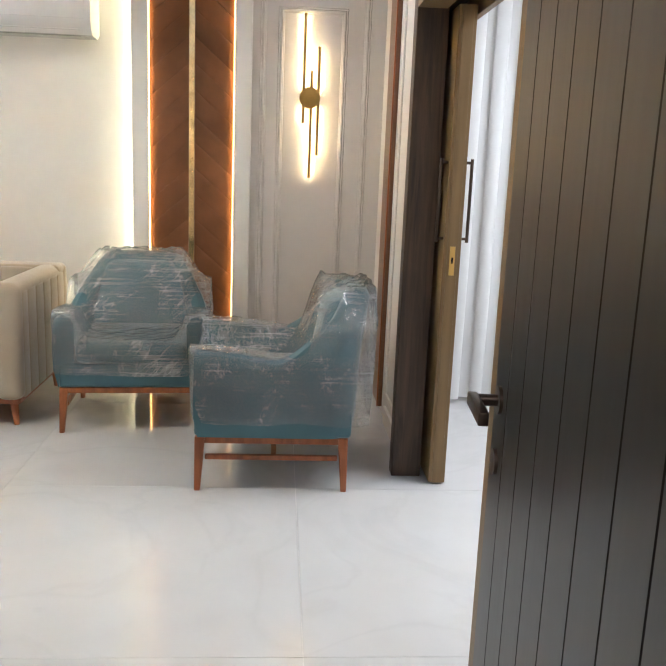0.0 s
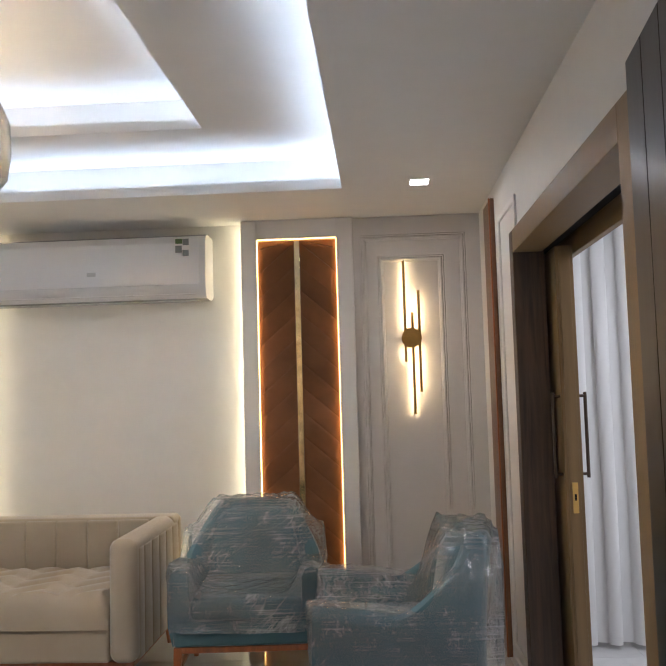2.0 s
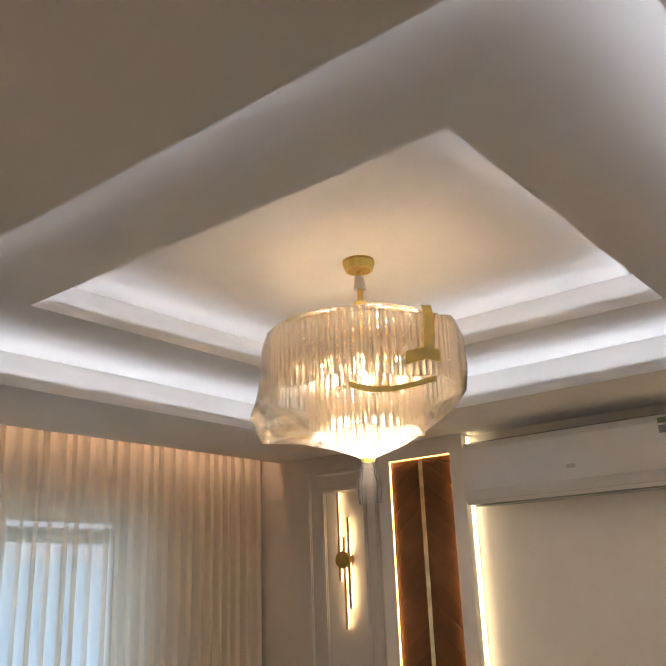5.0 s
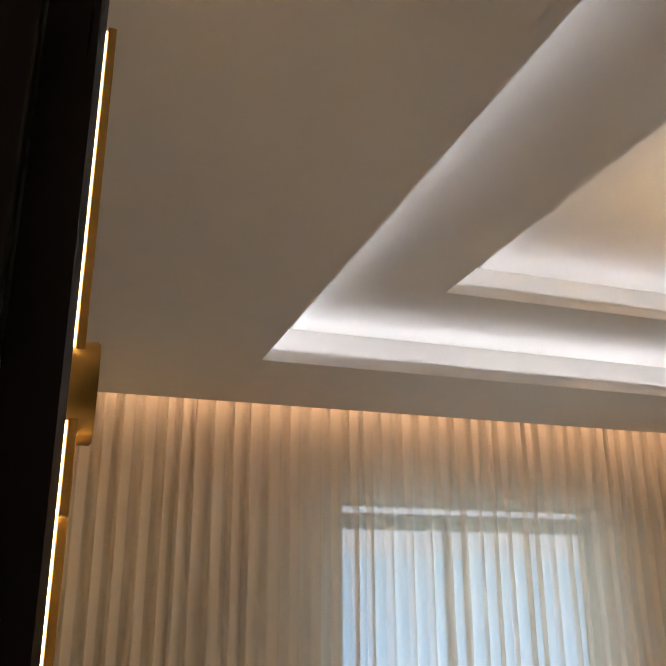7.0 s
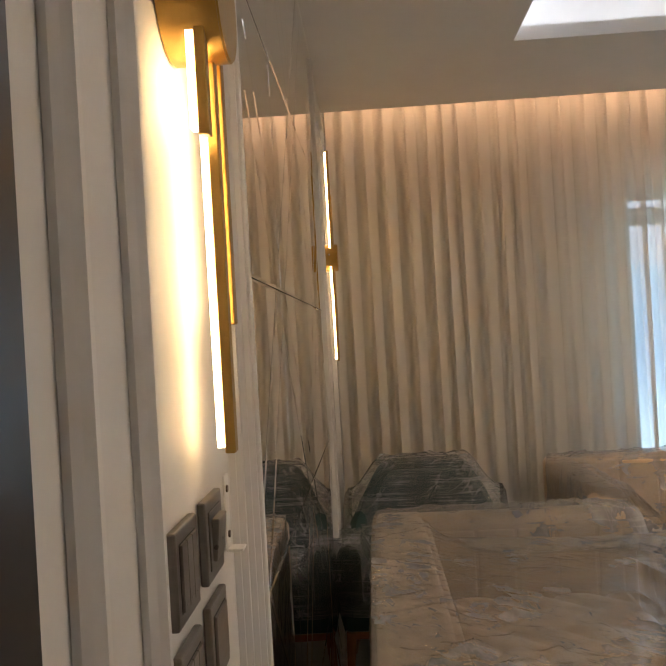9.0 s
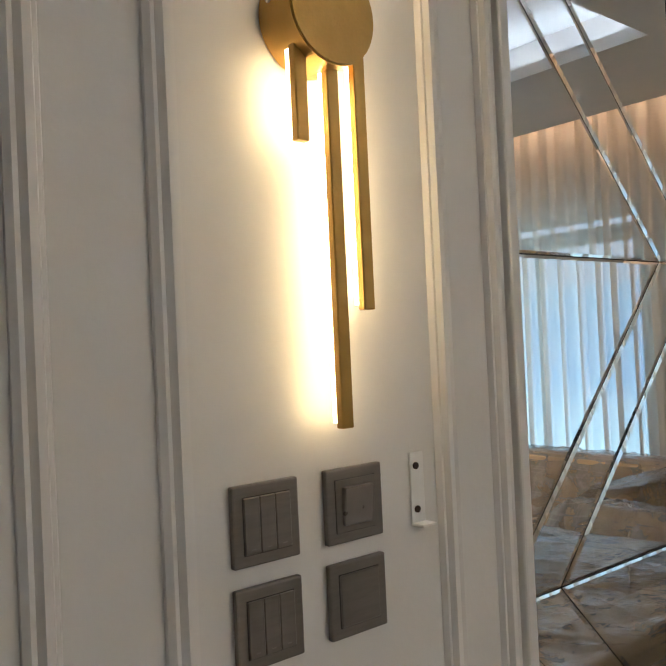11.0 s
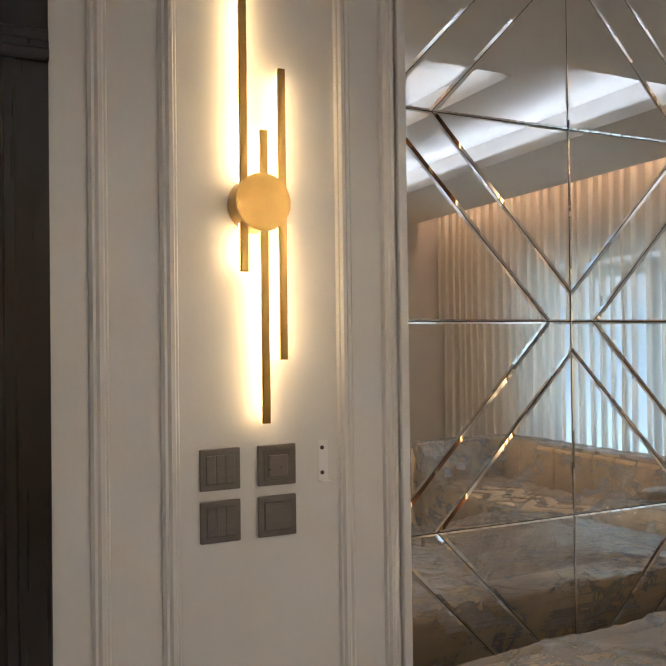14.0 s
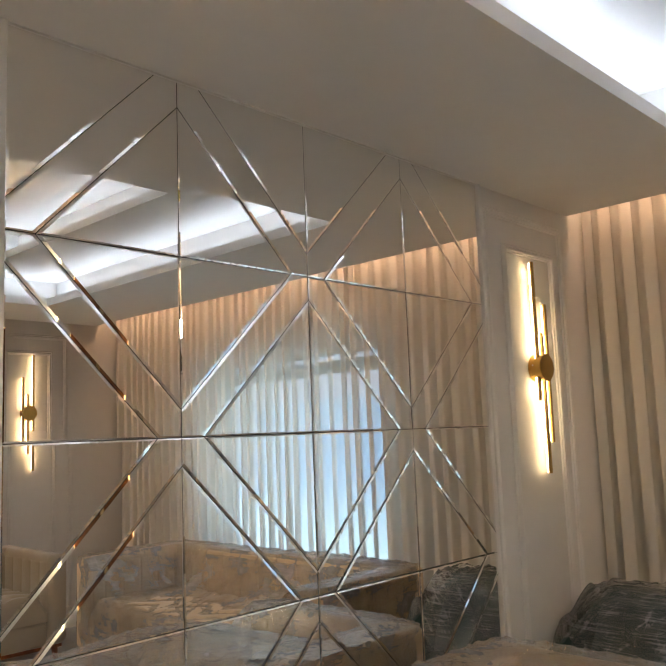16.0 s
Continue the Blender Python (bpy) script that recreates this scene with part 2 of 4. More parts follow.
def film(name, haze, crease, streak, through_light=0.4):
    """Thin clear plastic: see-through with an uneven haze, fine stretched streaks, milky crumples and gloss."""
    m = bpy.data.materials.new(name)
    m.use_nodes = True
    nt = m.node_tree
    out, p = nt.nodes["Material Output"], nt.nodes["Principled BSDF"]
    p.inputs["Base Color"].default_value = (0.86, 0.87, 0.89, 1)
    p.inputs["Roughness"].default_value = 0.18
    p.inputs["Specular IOR Level"].default_value = 0.8

    def maths(op, *args):
        n = nt.nodes.new("ShaderNodeMath")
        n.operation = op
        for k, v in enumerate(args):
            if isinstance(v, float):
                n.inputs[k].default_value = v
            else:
                nt.links.new(v, n.inputs[k])
        return n.outputs[0]

    tc = nt.nodes.new("ShaderNodeTexCoord")

    def field(scale, detail, distort=0.0, turn=(0, 0, 0)):
        mp, tn, n = nt.nodes.new("ShaderNodeMapping"), nt.nodes.new("ShaderNodeMapping"), nt.nodes.new("ShaderNodeTexNoise")
        tn.inputs["Rotation"].default_value = turn
        mp.inputs["Scale"].default_value = scale
        n.inputs["Scale"].default_value, n.inputs["Detail"].default_value, n.inputs["Distortion"].default_value = 1.0, detail, distort
        nt.links.new(tc.outputs["Object"], tn.inputs[0])
        nt.links.new(tn.outputs[0], mp.inputs[0])
        nt.links.new(mp.outputs[0], n.inputs["Vector"])
        return n.outputs[0]

    def span(v, a, c):
        r = nt.nodes.new("ShaderNodeMapRange")
        r.inputs["From Min"].default_value, r.inputs["From Max"].default_value = a, c
        nt.links.new(v, r.inputs[0])
        return r.outputs[0]

    wide, soft = field((3.2, 3.2, 3.2), 3.0), field((11, 11, 11), 3.0)
    lines = field(streak, 4.0, 0.05)
    pull1, pull2 = field((1.6, 20, 12), 3.0, 0.1, (0.5, 0.7, 0.4)), field((24, 2.0, 10), 3.0, 0.1, (-0.6, 0.4, 0.8))

    def ridge(v, half):
        return span(maths("ABSOLUTE", maths("SUBTRACT", v, 0.5)), half, 0.0)

    where = span(wide, 0.40, 0.62)
    r1, r2, r3 = ridge(lines, 0.032), ridge(pull1, 0.022), ridge(pull2, 0.022)
    marks = maths("MULTIPLY", maths("ADD", maths("MULTIPLY", r1, 1.0), maths("ADD", maths("MULTIPLY", r2, 0.7), maths("MULTIPLY", r3, 0.7))), maths("MULTIPLY", maths("ADD", maths("MULTIPLY", where, 0.5), 0.5), crease))
    veil = maths("MULTIPLY", maths("ADD", maths("MULTIPLY", where, 0.7), maths("ADD", span(soft, 0.35, 0.8), 0.35)), haze)
    fac = maths("MINIMUM", maths("ADD", veil, marks), 0.85)
    bp = nt.nodes.new("ShaderNodeBump")
    bp.inputs["Strength"].default_value, bp.inputs["Distance"].default_value = 0.7, 0.010
    nt.links.new(maths("ADD", maths("MULTIPLY", maths("ADD", pull1, pull2), 1.1), maths("ADD", maths("MULTIPLY", soft, 0.15), maths("MULTIPLY", lines, 0.4))), bp.inputs["Height"])
    nt.links.new(bp.outputs[0], p.inputs["Normal"])
    g, tl = nt.nodes.new("ShaderNodeBsdfTransparent"), nt.nodes.new("ShaderNodeBsdfTranslucent")
    g.inputs[0].default_value, tl.inputs[0].default_value = (0.99, 0.99, 0.99, 1), (0.88, 0.88, 0.88, 1)
    y, x, z = (nt.nodes.new("ShaderNodeMixShader") for _ in range(3))
    y.inputs[0].default_value = through_light
    nt.links.new(p.outputs[0], y.inputs[1])
    nt.links.new(tl.outputs[0], y.inputs[2])
    nt.links.new(fac, x.inputs[0])
    nt.links.new(g.outputs[0], x.inputs[1])
    nt.links.new(y.outputs[0], x.inputs[2])
    gl, fr = nt.nodes.new("ShaderNodeBsdfGlossy"), nt.nodes.new("ShaderNodeFresnel")
    gl.inputs["Roughness"].default_value, fr.inputs["IOR"].default_value = 0.17, 1.5
    nt.links.new(bp.outputs[0], gl.inputs["Normal"])
    nt.links.new(bp.outputs[0], fr.inputs["Normal"])
    nt.links.new(fr.outputs[0], z.inputs[0])
    nt.links.new(x.outputs[0], z.inputs[1])
    nt.links.new(gl.outputs[0], z.inputs[2])
    nt.links.new(z.outputs[0], out.inputs[0])
    return m


FILM = film("stretch_film", 0.20, 0.27, (1.0, 1.0, 70))
FILM_LOOSE = film("loose_plastic_sheet", 0.25, 0.10, (1.2, 3, 26), 0.35)
FILM_LAMP = film("lamp_plastic_bag", 0.15, 0.12, (9, 9, 4), 0.6)


def glass(name, colour=(1, 1, 1), rough=0.0, clear=0.0):
    m = bpy.data.materials.new(name)
    m.use_nodes = True
    b = m.node_tree.nodes["Principled BSDF"]
    b.inputs["Base Color"].default_value = (*colour, 1)
    b.inputs["Roughness"].default_value = rough
    b.inputs["Transmission Weight"].default_value = 1
    b.inputs["IOR"].default_value = 1.45
    return m


PANE = glass("window_glass")
CRYSTAL = glass("ribbed_crystal", (1.0, 0.94, 0.84), 0.15)
CRYSTAL.node_tree.nodes["Principled BSDF"].inputs["Transmission Weight"].default_value = 0.72
CRYSTAL.node_tree.nodes["Principled BSDF"].inputs["Subsurface Weight"].default_value = 0.0


def mirror_material():
    m = bpy.data.materials.new("silvered_mirror")
    m.use_nodes = True
    b = m.node_tree.nodes["Principled BSDF"]
    b.inputs["Base Color"].default_value = (0.89, 0.88, 0.86, 1)
    b.inputs["Metallic"].default_value, b.inputs["Roughness"].default_value = 1, 0.0
    return m


MIRROR = mirror_material()


# ---- mesh helpers ----
def box(bm, x0, x1, y0, y1, z0, z1, bevel=0.0, seg=2):
    r = bmesh.ops.create_cube(bm, size=1, matrix=Matrix.LocRotScale(((x0 + x1) / 2, (y0 + y1) / 2, (z0 + z1) / 2), None, (abs(x1 - x0), abs(y1 - y0), abs(z1 - z0))))
    if bevel:
        edges = list({e for v in r["verts"] for e in v.link_edges})
        bmesh.ops.bevel(bm, geom=edges, offset=bevel, segments=seg, profile=0.5, affect="EDGES")
    return bm


def rod(bm, a, b, r0, r1=None, n=12):
    a, b = Vector(a), Vector(b)
    m = Matrix.Translation((a + b) / 2) @ (b - a).to_track_quat("Z", "Y").to_matrix().to_4x4()
    bmesh.ops.create_cone(bm, cap_ends=True, segments=n, radius1=r0, radius2=r0 if r1 is None else r1, depth=(b - a).length, matrix=m)
    return bm


def mesh_of(name, bm, mat, smooth=False):
    bmesh.ops.recalc_face_normals(bm, faces=bm.faces)
    me = bpy.data.meshes.new(name)
    bm.to_mesh(me)
    bm.free()
    me.materials.append(mat)
    if smooth:
        for p in me.polygons:
            p.use_smooth = True
        me.set_sharp_from_angle(angle=radians(38))
    return me


def part(name, bm, mat, parent, label="", smooth=False):
    ob = new(name, mesh_of(name, bm, mat, smooth))
    ob.parent = parent
    if label:
        ob["label"] = label
    return ob


def thing(name, label, category, group="", m=None):
    ob = new(name)
    ob.empty_display_size = 0.1
    if m is not None:
        ob.matrix_world = m
    return tagged(ob, label, category, group)


def setting(name, bm, mat, label, category="", smooth=False):
    return tagged(new(name, mesh_of(name, bm, mat, smooth)), label, category, kind="structure")


def B(*a, **k):
    return box(bmesh.new(), *a, **k)


def extrude_profile(bm, pts, a, b, axis):
    """A closed profile drawn out from a to b along x (0), y (1) or z (2); pts are the other two coordinates."""
    def co(p, s):
        return {0: (s, p[0], p[1]), 1: (p[0], s, p[1]), 2: (p[0], p[1], s)}[axis]
    lo = [bm.verts.new(co(p, a)) for p in pts]
    hi = [bm.verts.new(co(p, b)) for p in pts]
    n = len(pts)
    for i in range(n):
        bm.faces.new((lo[i], lo[(i + 1) % n], hi[(i + 1) % n], hi[i]))
    bm.faces.new(lo)
    bm.faces.new(hi[::-1])
    return bm


def wall_box(name, x0, x1, y0, y1, z0, z1, label, mat=None):
    return setting(name, B(x0, x1, y0, y1, z0, z1), mat or WALL, label, "wall")


# ---- structure ----
XR, XL, YB = 1.605, -3.60, 4.49      # right wall, window wall, sconce bays of the far wall
TOP = 3.10

# mirror wall with the entrance doorway (opening x 0.58..1.34)
b = bmesh.new()
box(b, XL, 0.532, -0.20, 0.0, 0, TOP)
box(b, 1.375, 5.2, -0.20, 0.0, 0, TOP)
box(b, 0.532, 1.375, -0.20, 0.0, 2.04, TOP)
setting("wall_south", b, WALL, "white painted wall with applied mouldings and doorway", "wall")
# far wall: two sconce bays and a recessed middle
GREIGE = material("greige_wall_paint", (0.60, 0.565, 0.53), 0.55, vary=0.02, bump=0.03, bump_scale=90)
b = bmesh.new()
box(b, XL, -2.242, YB, YB + 0.25, 0, TOP)
box(b, 0.822, XR + 0.3, YB, YB + 0.25, 0, TOP)
setting("wall_north_bays", b, GREIGE, "greige painted wall bays behind the sconces", "wall")
b = bmesh.new()
box(b, -2.242, 0.822, YB + 0.08, YB + 0.25, 0, TOP)
setting("wall_north", b, WALL, "off-white painted wall with recessed middle bay", "wall")
# right wall with a wide sliding-door opening
b = bmesh.new()
OY0, OY1, OZ = 1.40, 2.935, 2.0
box(b, XR, XR + 0.055, 0, OY0, 0, TOP)
box(b, XR, XR + 0.055, OY1, YB, 0, TOP)
box(b, XR, XR + 0.055, OY0, OY1, OZ + 0.06, TOP)
setting("wall_east", b, WALL, "white painted wall with a wide sliding door opening", "wall")
# window wall
WY0, WY1, WZ0, WZ1 = 1.60, 3.36, 0.55, 2.045
b = bmesh.new()
box(b, XL - 0.2, XL, -0.2, WY0, 0, TOP)
box(b, XL - 0.2, XL, WY1, YB + 0.25, 0, TOP)
box(b, XL - 0.2, XL, WY0, WY1, 0, WZ0)
box(b, XL - 0.2, XL, WY0, WY1, WZ1, TOP)
setting("wall_west", b, WALL, "white painted wall with the window behind curtains", "wall")
# rooms beyond the two doorways
wall_box("wall_hall_back", -0.6, 3.2, -2.1, -2.0, 0, TOP, "white panelled wall of the entrance hall")
wall_box("wall_hall_west", -0.7, -0.6, -2.1, -0.2, 0, TOP, "white painted hall wall")
wall_box("wall_hall_east", 2.2, 2.3, -2.1, -0.2, 0, TOP, "white painted hall wall")
wall_box("wall_next_room_north", XR + 0.055, 5.2, 4.25, 4.35, 0, TOP, "white painted wall of the next room")
wall_box("wall_next_room_east", 5.1, 5.2, 0, 4.25, 0, TOP, "white painted wall of the next room")

# ceiling with two stepped light coves
C1 = (-2.37, 0.796, 0.818, 3.747)
C2 = (-1.856, 0.146, 1.474, 3.305)
Z2, Z3 = 2.713, 2.915


def ring(bm, outer, inner, z0, z1):
    X0, X1, Y0, Y1 = outer
    x0, x1, y0, y1 = inner
    box(bm, X0, x0, Y0, Y1, z0, z1)
    box(bm, x1, X1, Y0, Y1, z0, z1)
    box(bm, x0, x1, Y0, y0, z0, z1)
    box(bm, x0, x1, y1, Y1, z0, z1)


def grow(c, d):
    return (c[0] - d, c[1] + d, c[2] - d, c[3] + d)


b = bmesh.new()
ring(b, (-3.194, XR, 0.0, YB + 0.08), grow(C1, 0.018), H, H + 0.018)  # lower ceiling
ring(b, grow(C1, 0.018), C1, H, H + 0.055)                           # its upright lip, hiding the strip
ring(b, grow(C1, 0.17), grow(C2, 0.018), Z2, Z2 + 0.018)             # middle step
ring(b, grow(C2, 0.018), C2, Z2, Z2 + 0.05)
ring(b, grow(C1, 0.17), grow(C1, 0.15), H + 0.018, Z2)               # back of the outer cove
ring(b, grow(C2, 0.17), grow(C2, 0.15), Z2 + 0.018, Z3)              # back of the inner cove
box(b, C2[0] - 0.17, C2[1] + 0.17, C2[2] - 0.17, C2[3] + 0.17, Z3, Z3 + 0.05)
box(b, XL, -3.194, 0.0, YB, 2.66, 2.71)                              # curtain pocket
box(b, -3.214, -3.194, 0.0, YB, H + 0.018, 2.66)
setting("ceiling", b, CEIL, "white plasterboard ceiling with two stepped light coves", "ceiling")
b = bmesh.new()
box(b, XL - 0.2, 5.2, -2.1, 4.75, TOP, TOP + 0.1)
setting("ceiling_slab", b, CEIL, "plain slab above the false ceiling", "ceiling")
setting("ceiling_hall", B(-0.6, 2.2, -2.0, -0.2, 2.6, 2.65), CEIL, "plain white hall ceiling", "ceiling")
setting("ceiling_next_room", B(XR + 0.055, 5.1, 0.0, 4.25, 2.6, 2.65), CEIL, "plain white ceiling of the next room", "ceiling")

LOW = 0.93
for c, z, k in ((C1, H + 0.034, 1.0), (C2, Z2 + 0.030, 0.68)):
    x0, x1, y0, y1 = grow(c, 0.062)
    mx, my = (x0 + x1) / 2, (y0 + y1) / 2
    for n, at, s in (("cove_strip_west", (x0, my, z), (0.02, y1 - y0)), ("cove_strip_east", (x1, my, z), (0.02, y1 - y0)),
                     ("cove_strip_south", (mx, y0, z), (x1 - x0, 0.02)), ("cove_strip_north", (mx, y1, z), (x1 - x0, 0.02))):
        d = bpy.data.lights.new(n, "AREA")
        d.shape, d.size, d.size_y, d.energy, d.color = "RECTANGLE", s[0], s[1], LOW * k * max(s), COOL
        o = new(n, d)
        # each strip leans towards the middle of the room
        lean = {"west": Matrix.Rotation(radians(-35), 4, "Y"), "east": Matrix.Rotation(radians(35), 4, "Y"), "south": Matrix.Rotation(radians(-35), 4, "X"), "north": Matrix.Rotation(radians(35), 4, "X")}[n[11:]]
        o.matrix_world = Matrix.Translation(at) @ Matrix.Rotation(math.pi, 4, "X") @ lean
# warm strip in the curtain pocket
area("curtain_pocket_strip", (-3.235, 2.25, 2.63), (-3.30, 2.25, 1.6), 0.02, 4.4, 4.2, (1.0, 0.62, 0.36)).matrix_world = Matrix.Translation((-3.232, 2.25, 2.63))
# the chandelier's downward light, inside the open bottom of its inner tier
lamp = bpy.data.lights.new("chandelier_lamp", "SPOT")
lamp.spot_size, lamp.spot_blend = math.radians(178), 0.12
lamp.energy, lamp.color, lamp.shadow_soft_size = 30, (1.0, 0.82, 0.56), 0.09
new("chandelier_lamp", lamp).location = (-0.86, 2.43, 2.14)
# the lights of the hall and of the next room
area("next_room_ceiling_light", (3.0, 2.6, 2.58), (3.0, 2.6, 0), 1.2, 1.2, 27, (1, 0.97, 0.93))
area("hall_ceiling_light", (1.0, -1.1, 2.58), (1.0, -1.1, 0), 0.5, 0.5, 6, (1, 0.9, 0.82))

# ---- doors, frames and mouldings ----
# entrance doorway: stepped dark casing on the room side, lining and hall-side casing
CAS = [(0.0, 0.0), (0.0, 0.014), (0.058, 0.014), (0.063, 0.020), (0.080, 0.020), (0.085, 0.026), (0.098, 0.026), (0.103, 0.033), (0.118, 0.033), (0.122, 0.029), (0.122, 0.0)]
door_frame = tagged(thing("door_frame", "black-brown stepped wooden frame of the entrance doorway", "door frame"), kind="structure")
X0, X1, DT = 0.418, 1.490, 2.10
part("jamb", extrude_profile(bmesh.new(), [(X0 + u, 0.0005 + v) for u, v in CAS], 0, DT - 0.11, 2), BLACK_WOOD, door_frame)
part("jamb", extrude_profile(bmesh.new(), [(X1 - u, 0.0005 + v) for u, v in CAS], 0, DT - 0.11, 2), BLACK_WOOD, door_frame)
part("head", extrude_profile(bmesh.new(), [(0.0005 + v, DT - u) for u, v in CAS], X0, X1, 0), BLACK_WOOD, door_frame)
part("lining", B(0.5325, 0.553, -0.215, -0.002, 0, 2.02, bevel=0.002), BLACK_WOOD, door_frame)
part("lining", B(1.357, 1.382, -0.215, -0.002, 0, 2.02, bevel=0.002), BLACK_WOOD, door_frame)
part("lining", B(0.553, 1.357, -0.215, -0.002, 1.99, 2.03, bevel=0.002), BLACK_WOOD, door_frame)
part("stop", B(0.553, 0.558, -0.15, -0.06, 0, 1.99, bevel=0.002), BLACK_WOOD, door_frame)
part("hall_casing", extrude_profile(bmesh.new(), [(X0 + u, -0.2005 - v) for u, v in CAS], 0, DT - 0.11, 2), BLACK_WOOD, door_frame)
part("hall_casing", extrude_profile(bmesh.new(), [(X1 - u, -0.2005 - v) for u, v in CAS], 0, DT - 0.11, 2), BLACK_WOOD, door_frame)
part("strike_plate", B(0.5520, 0.5560, -0.045, -0.022, 0.90, 1.06, bevel=0.001), STEEL, door_frame, "small steel strike plate")


def door_leaf():
    """Open leaf; local x runs from the hinge to the free edge, y is the face towards the doorway's axis."""
    ob = thing("door_leaf", "open dark-stained wooden door leaf with vertical grooves", "door", m=pose(1.352, 0.063, 0.010, 0, 0, 84.9))
    w, t, hgt = 0.885, 0.042, 1.975
    part("core", B(0, w, -t / 2 + 0.004, t / 2 - 0.004, 0, hgt, bevel=0.002), PANEL_WOOD, ob, "reddish-brown solid core edge")
    n = 8
    step = w / n
    for face in (1, -1):
        for i in range(n):
            part("plank", B(i * step + 0.0009, (i + 1) * step - 0.0009, face * (t / 2 - 0.0035), face * (t / 2 + 0.002), 0.001, hgt - 0.001, bevel=0.0018, seg=1), DARK_DOOR, ob)
    for face in (1, -1):
        h = bmesh.new()
        rod(h, (w - 0.055, face * (t / 2), 0.94), (w - 0.055, face * (t / 2 + 0.008), 0.94), 0.026, n=24)
        rod(h, (w - 0.055, face * (t / 2 + 0.008), 0.94), (w - 0.055, face * (t / 2 + 0.052), 0.94), 0.011, n=16)
        box(h, w - 0.175, w - 0.043, face * (t / 2 + 0.042), face * (t / 2 + 0.060), 0.928, 0.952, bevel=0.003)
        part("handle", h, DARK_METAL, ob, "bronze lever handle", smooth=True)
        k = rod(bmesh.new(), (w - 0.055, face * (t / 2), 0.825), (w - 0.055, face * (t / 2 + 0.008), 0.825), 0.024, n=24)
        part("key_rose", k, DARK_METAL, ob, "round bronze key rose", smooth=True)
    part("latch_plate", B(w - 0.001, w + 0.0015, -0.011, 0.011, 0.79, 1.01, bevel=0.0006), DARK_METAL, ob)
    for z in (0.2, 1.0, 1.8):
        part("hinge", rod(bmesh.new(), (-0.006, -t / 2, z - 0.05), (-0.006, -t / 2, z + 0.05), 0.007), STEEL, ob)
    return ob


door_leaf()

# sliding-door surround in the right wall
sur = tagged(thing("sliding_door_frame", "brown wooden surround of the sliding doorway", "door frame"), kind="structure")
part("jamb", B(1.533, 1.662, OY1 - 0.03, OY1 + 0.05, 0, 2.08, bevel=0.003), WALNUT, sur, "dark wood-grained jamb")
part("jamb", B(1.533, 1.662, OY0 - 0.09, OY0 + 0.02, 0, 2.08, bevel=0.003), SLIDE_WOOD, sur)
part("head", B(1.533, 1.655, OY0 + 0.02, OY1 - 0.03, 1.985, 2.08, bevel=0.003), SLIDE_WOOD, sur)
part("head", B(1.772, 1.800, OY0 - 0.3, OY1 + 1.0, 1.965, 2.12, bevel=0.003), SLIDE_WOOD, sur)
# solid dark block in place of the shade up in the open track slot
part("track_shade", B(1.663, 1.772, OY0 - 0.3, OY1 + 1.0, 2.05, 2.12), DARK_GAP, sur, "track slot with its shade as a dark block")

sl = thing("sliding_door", "olive-brown wooden sliding door pushed into its wall pocket", "door")
part("leaf", B(1.684, 1.756, 2.815, 3.79, 0.008, 1.99, bevel=0.003), SLIDE_WOOD, sl)
part("edge_strip", B(1.698, 1.742, 2.811, 2.8152, 0.008, 1.99, bevel=0.001), SLIDE_WOOD, sl)
part("lock_plate", B(1.709, 1.731, 2.808, 2.8115, 0.925, 1.045, bevel=0.001), BRASS, sl, "brass lock plate")
part("lock_slot", B(1.716, 1.724, 2.8065, 2.8085, 0.975, 1.00), DARK_GAP, sl)
for sx, x in ((-1, 1.684), (1, 1.756)):
    hb = bmesh.new()
    xx = x + sx * 0.028
    rod(hb, (xx, 2.845, 1.06), (xx, 2.845, 1.40), 0.007)
    for z in (1.075, 1.385):
        rod(hb, (x, 2.845, z), (xx, 2.845, z), 0.006)
    part("pull_handle", hb, DARK_METAL, sl, "dark bronze bar handle", smooth=True)

# tall wooden panel fixed on the right wall beside the far corner
wp = thing("wall_panel", "tall reddish-brown wooden wall panel by the corner", "wall panel")
part("board", B(1.582, 1.604, 3.84, 4.12, 0.04, 2.44, bevel=0.004), PANEL_WOOD, wp)
part("edging", B(1.574, 1.582, 3.84, 3.86, 0.04, 2.44, bevel=0.002), LEG_WOOD, wp)

MOULD = [(0.0, 0.0), (0.0, 0.006), (0.006, 0.012), (0.012, 0.009), (0.018, 0.016), (0.026, 0.016), (0.030, 0.008), (0.034, 0.008), (0.038, 0.0)]


def moulding(name, x0, x1, z0, z1, y, face, label, mat=None):
    """A rectangular moulding frame on a wall at y; face +1 looks towards +y. Profile widths run inwards."""
    rings = []
    bm = bmesh.new()
    for u, v in MOULD:
        yy = y + face * (v + 0.0006)
        rings.append([bm.verts.new(p) for p in ((x0 + u, yy, z0 + u), (x1 - u, yy, z0 + u), (x1 - u, yy, z1 - u), (x0 + u, yy, z1 - u))])
    for r, s in zip(rings, rings[1:] + rings[:1]):
        for i in range(4):
            bm.faces.new((r[i], r[(i + 1) % 4], s[(i + 1) % 4], s[i]))
    return setting(name, bm, mat or TRIM, label, "moulding")


